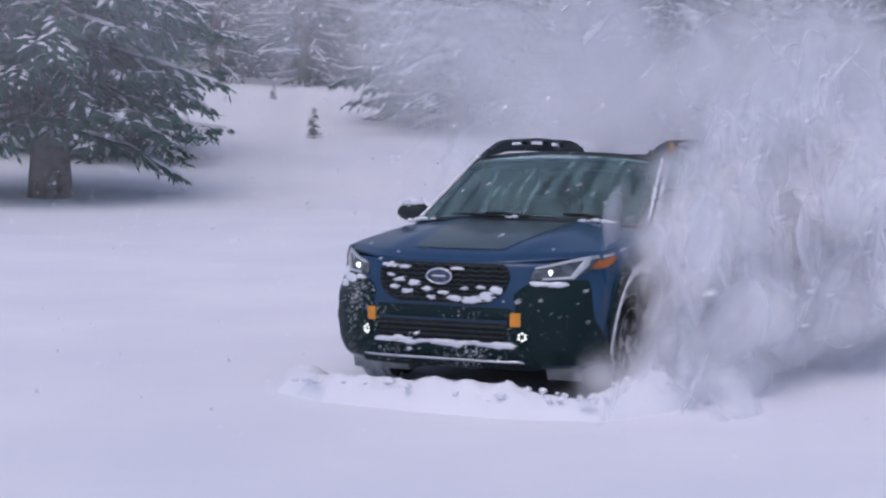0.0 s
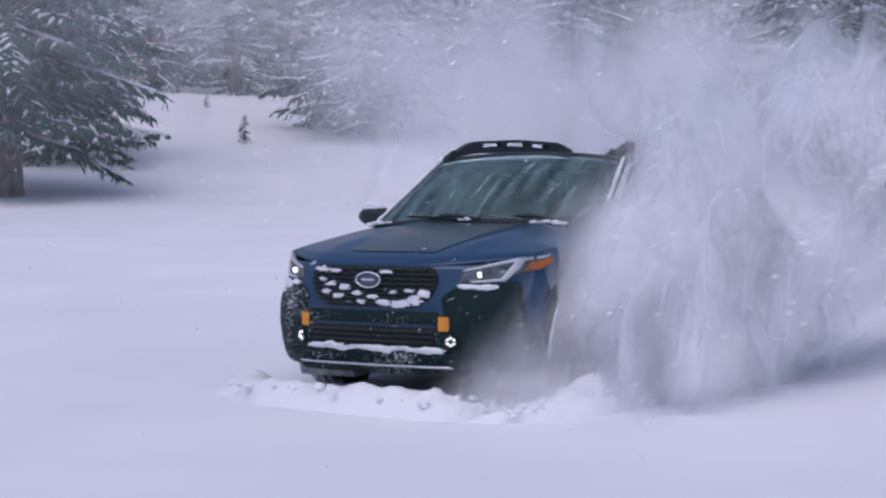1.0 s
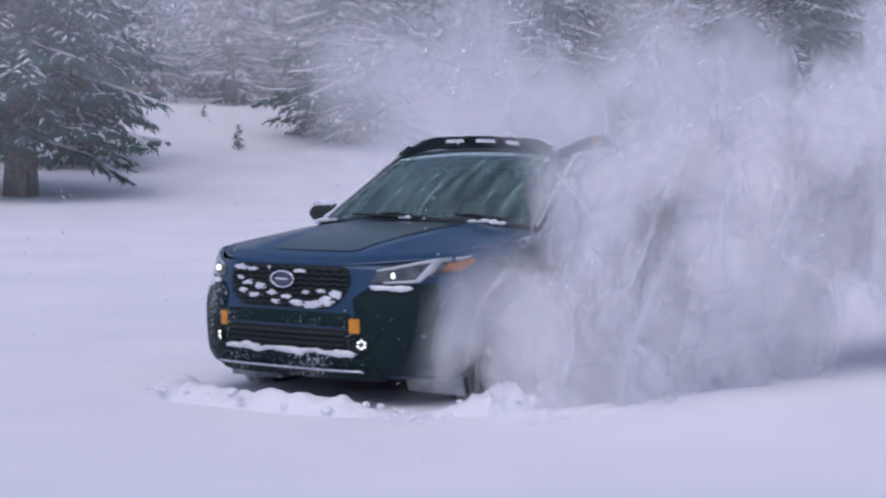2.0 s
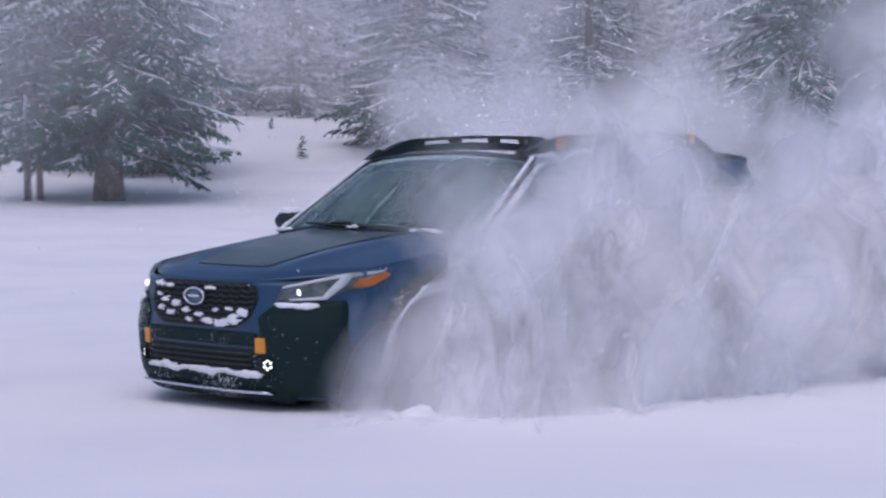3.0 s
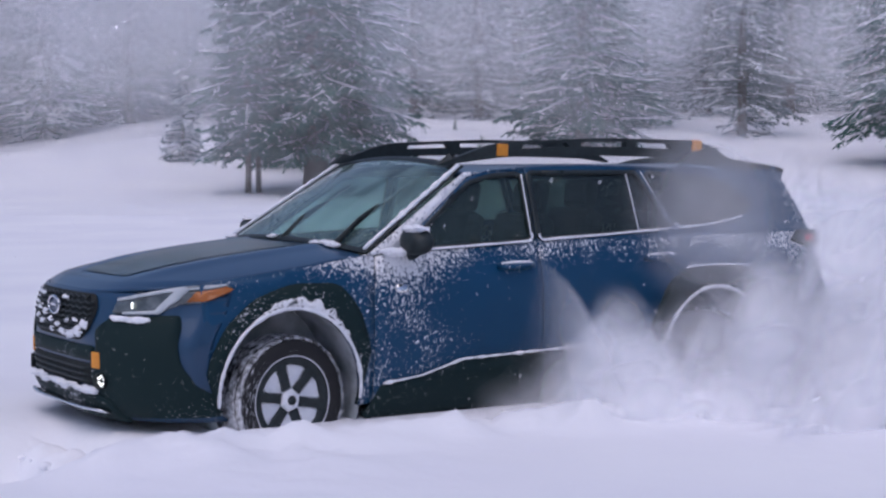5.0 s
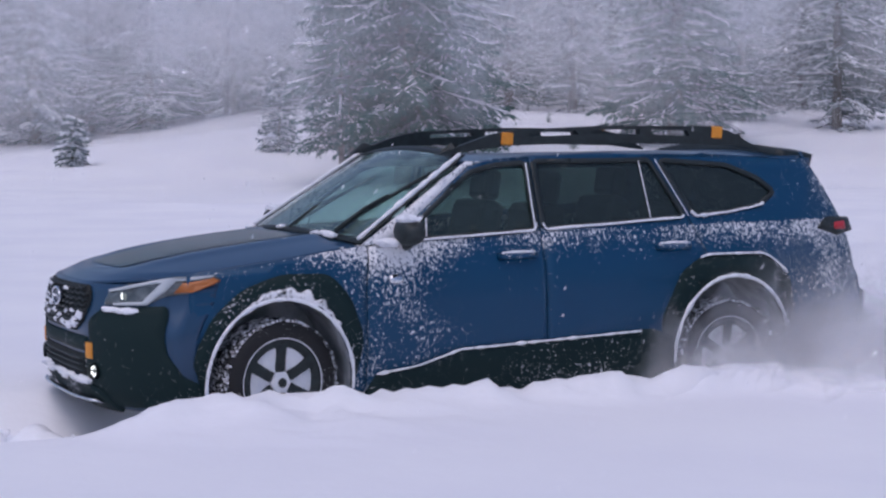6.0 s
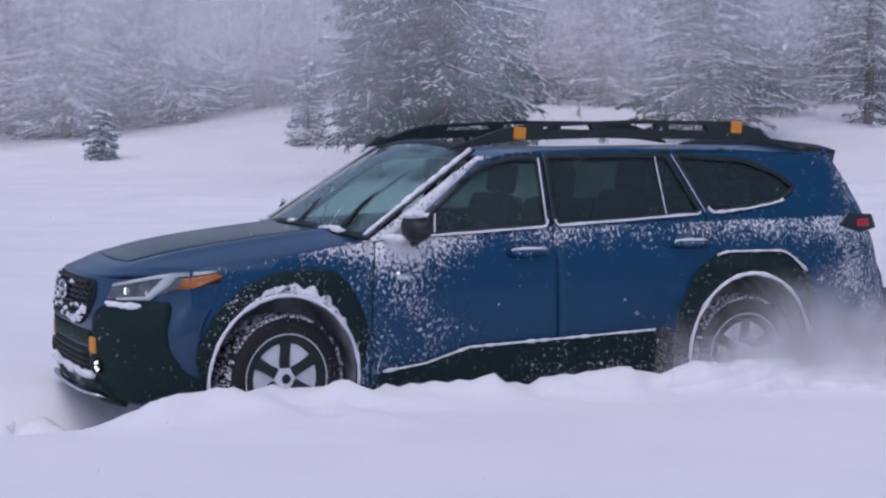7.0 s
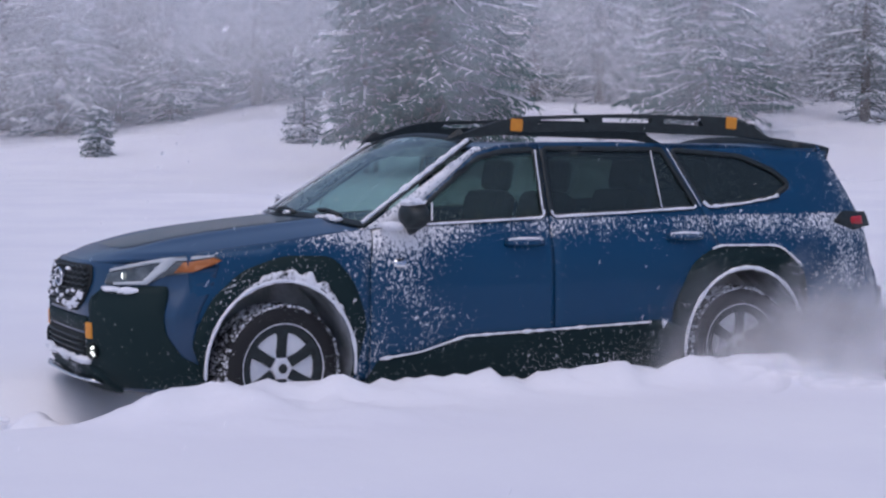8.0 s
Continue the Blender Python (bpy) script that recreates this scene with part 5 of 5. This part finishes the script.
def motions():
    walk(car, [(t, pose(x, y, z, roll, -pitch, yaw)) for t, x, y, z, yaw, pitch, roll in CAR_ROWS])
    steps = [k / 10 for k in range(81)]
    track = [eased(CAR_ROWS, t) for t in steps]
    rolled, turn = [0.0], 0.0
    for a, b in zip(track, track[1:]):
        way = math.hypot(b[0] - a[0], b[1] - a[1])
        turn += math.degrees(way / 0.36) if steps[len(rolled)] <= 5.8 else 0.0
        rolled.append(turn)
    for wheel, x, s in wheels:
        rows = []
        for t, k, angle in zip(steps, track, rolled):
            lift = 0.362 - k[2] - math.radians(k[4]) * x
            steer = 9 * float(smooth(0.5, 4, t)) if x > -1 else 0
            rows.append((t, pose(x, s * 0.80, lift, 0, 0, steer) @ Matrix.Rotation(math.radians(angle - rolled[-1]), 4, "Y")))
        wheel.scale = (WHEEL_SIZE, WHEEL_SIZE, WHEEL_SIZE)
        walk(wheel, rows)
    walk(plough, [(t, pose(x, y, 0.05 + 0.05 * float(smooth(20, 12, y)) + 0.05 * float(smooth(19, 25, y)) - 0.14 * float(smooth(12, 9.6, y)), 0, 0, yaw)) for t, x, y, z, yaw, pitch, roll in CAR_ROWS])
    # wipers: parked, one sweep up beside the driver, and back
    across, up = Vector((0, 1, 0)), Vector((-0.864, 0, 0.503))
    plane = Matrix((across, up, across.cross(up))).transposed().to_4x4()
    for ob, p in wipers:
        walk(ob, [(t, Matrix.Translation(p) @ plane @ pose(0, 0, 0, 0, 0, a)) for t, a in ((0, 175), (4.4, 175), (4.8, 130), (5.2, 85), (6.5, 80), (6.9, 100), (7.2, 150), (7.4, 175), (8, 175))])
    # falling snow
    for ob, (dx, dy, dz) in falling:
        p, turn = ob.location.copy(), math.degrees(ob.rotation_euler.z)
        walk(ob, [(0, pose(*p, 0, 0, turn)), (8, pose(p.x + dx, p.y + dy, p.z + dz, 0, 0, turn))])
    # spray: each billow bursts up at the flank, streams back along the car and settles
    for ob, te, i, sort in puffs:
        rng = random.Random(i)
        spin, side, high = rng.choice((0, 180)) + rng.uniform(-18, 18), rng.uniform(-0.2, 0.35), rng.uniform(-0.15, 0.25)
        if sort == "trail":
            along = rng.uniform(0, 1)
            x, y, z = 5.2 + 9 * along + rng.uniform(-1, 1), 34 + 10 * along + rng.uniform(-1, 2), rng.uniform(0.7, 1.6 + 1.2 * (te % 2))
            spin -= 130
            walk(ob, [(0, pose(x, y, z, 0, 0, spin)), (1.7, pose(x + 0.6, y, z + 0.1, 0, 0, spin)), (4.0 + rng.uniform(0, 1), pose(x + 1.2, y, 0.2, 0, 0, spin)), (6, pose(x + 1.2, y, -5.0, 0, 0, spin)), (8, pose(x + 1.2, y, -5.5, 0, 0, spin))])
            continue
        if sort == "wheel":
            way = [(0, -2.45, 1.02, -0.7), (0.25, -2.60, 1.08, 0.0), (0.7, -2.9, 1.15 + side * 0.4, 0.24 + high * 0.5), (1.4, -3.5, 1.25 + side * 0.6, 0.34 + high * 0.7), (2.2, -4.1, 1.4, -1.0)]
        elif sort == "jet":
            tall = 0.45 * float(smooth(2.0, 1.2, te)) + 0.15 * float(smooth(2.8, 3.2, te)) - 0.3 * float(smooth(3.6, 4.1, te))
            way = [(0, 0.12, 1.08, -1.0), (0.06, 0.10, 1.16, -0.02), (0.2, -0.14, 1.24 + side * 0.2, 0.34 + 0.5 * tall), (0.4, -0.62, 1.30 + side * 0.3, 0.78 + tall + 0.5 * high), (0.65, -1.15, 1.34 + side * 0.4, 0.92 + tall + high), (0.9, -1.7, 1.3 + side, 0.75 + tall), (1.2, -2.4, 1.5, -1.2)]
        else:
            low = float(smooth(3.4, 4.1, te))
            tall = 0.50 * float(smooth(2.0, 1.2, te)) + 0.12 * float(smooth(2.8, 3.2, te))
            life = 2.7 - 1.75 * float(smooth(3.0, 4.6, te))
            way = [(0, 0.05, 1.15, -1.6), (0.08, 0.0, 1.20, -0.35), (0.25, -0.30, 1.28 + side * 0.2, 0.28 + tall + 0.5 * high - 0.40 * low), (0.5, -0.78, 1.32 + side * 0.4, 0.58 + tall + 0.8 * high - 0.75 * low),
                   (1.0, -1.9, 1.50 + side, 0.80 + tall + 1.2 * high - 0.90 * low), (0.62 * life + 0.5, -2.2 - 2.05 * life * 0.62, 1.9 + 1.6 * side + 0.25 * life, 1.05 + tall + 1.6 * high - 0.95 * low), (life + 0.6, -2.0 - 2.3 * life, 2.6 + side, -2.4)]
            way = sorted(way)

        def at(t):
            age = min(max(t - te, 0.0), way[-1][0])
            ahead, left, up = (float(np.interp(age, [w[0] for w in way], [w[k] for w in way])) for k in (1, 2, 3))
            if sort != "wheel":  # the spray sinks as the car slows down
                up, left = up - 0.24 * float(smooth(4.0, 4.7, t)), left + 0.15 * float(smooth(3.9, 4.7, t))
            tt = min(max(t, 0.0), te + way[-1][0])
            x, y, _, yaw, *_ = eased(CAR_ROWS, max(tt, 0.0))
            c, s = math.cos(math.radians(yaw)), math.sin(math.radians(yaw))
            return pose(x + c * ahead - s * left, y + s * ahead + c * left, up, 0, 0, spin + yaw)
        marks = sorted({0.0, 8.0} | {round(te + k * 0.2, 2) for k in range(int(way[-1][0] / 0.2) + 2) if 0 < te + k * 0.2 < 8})
        walk(ob, [(t, at(t)) for t in marks])


motions()
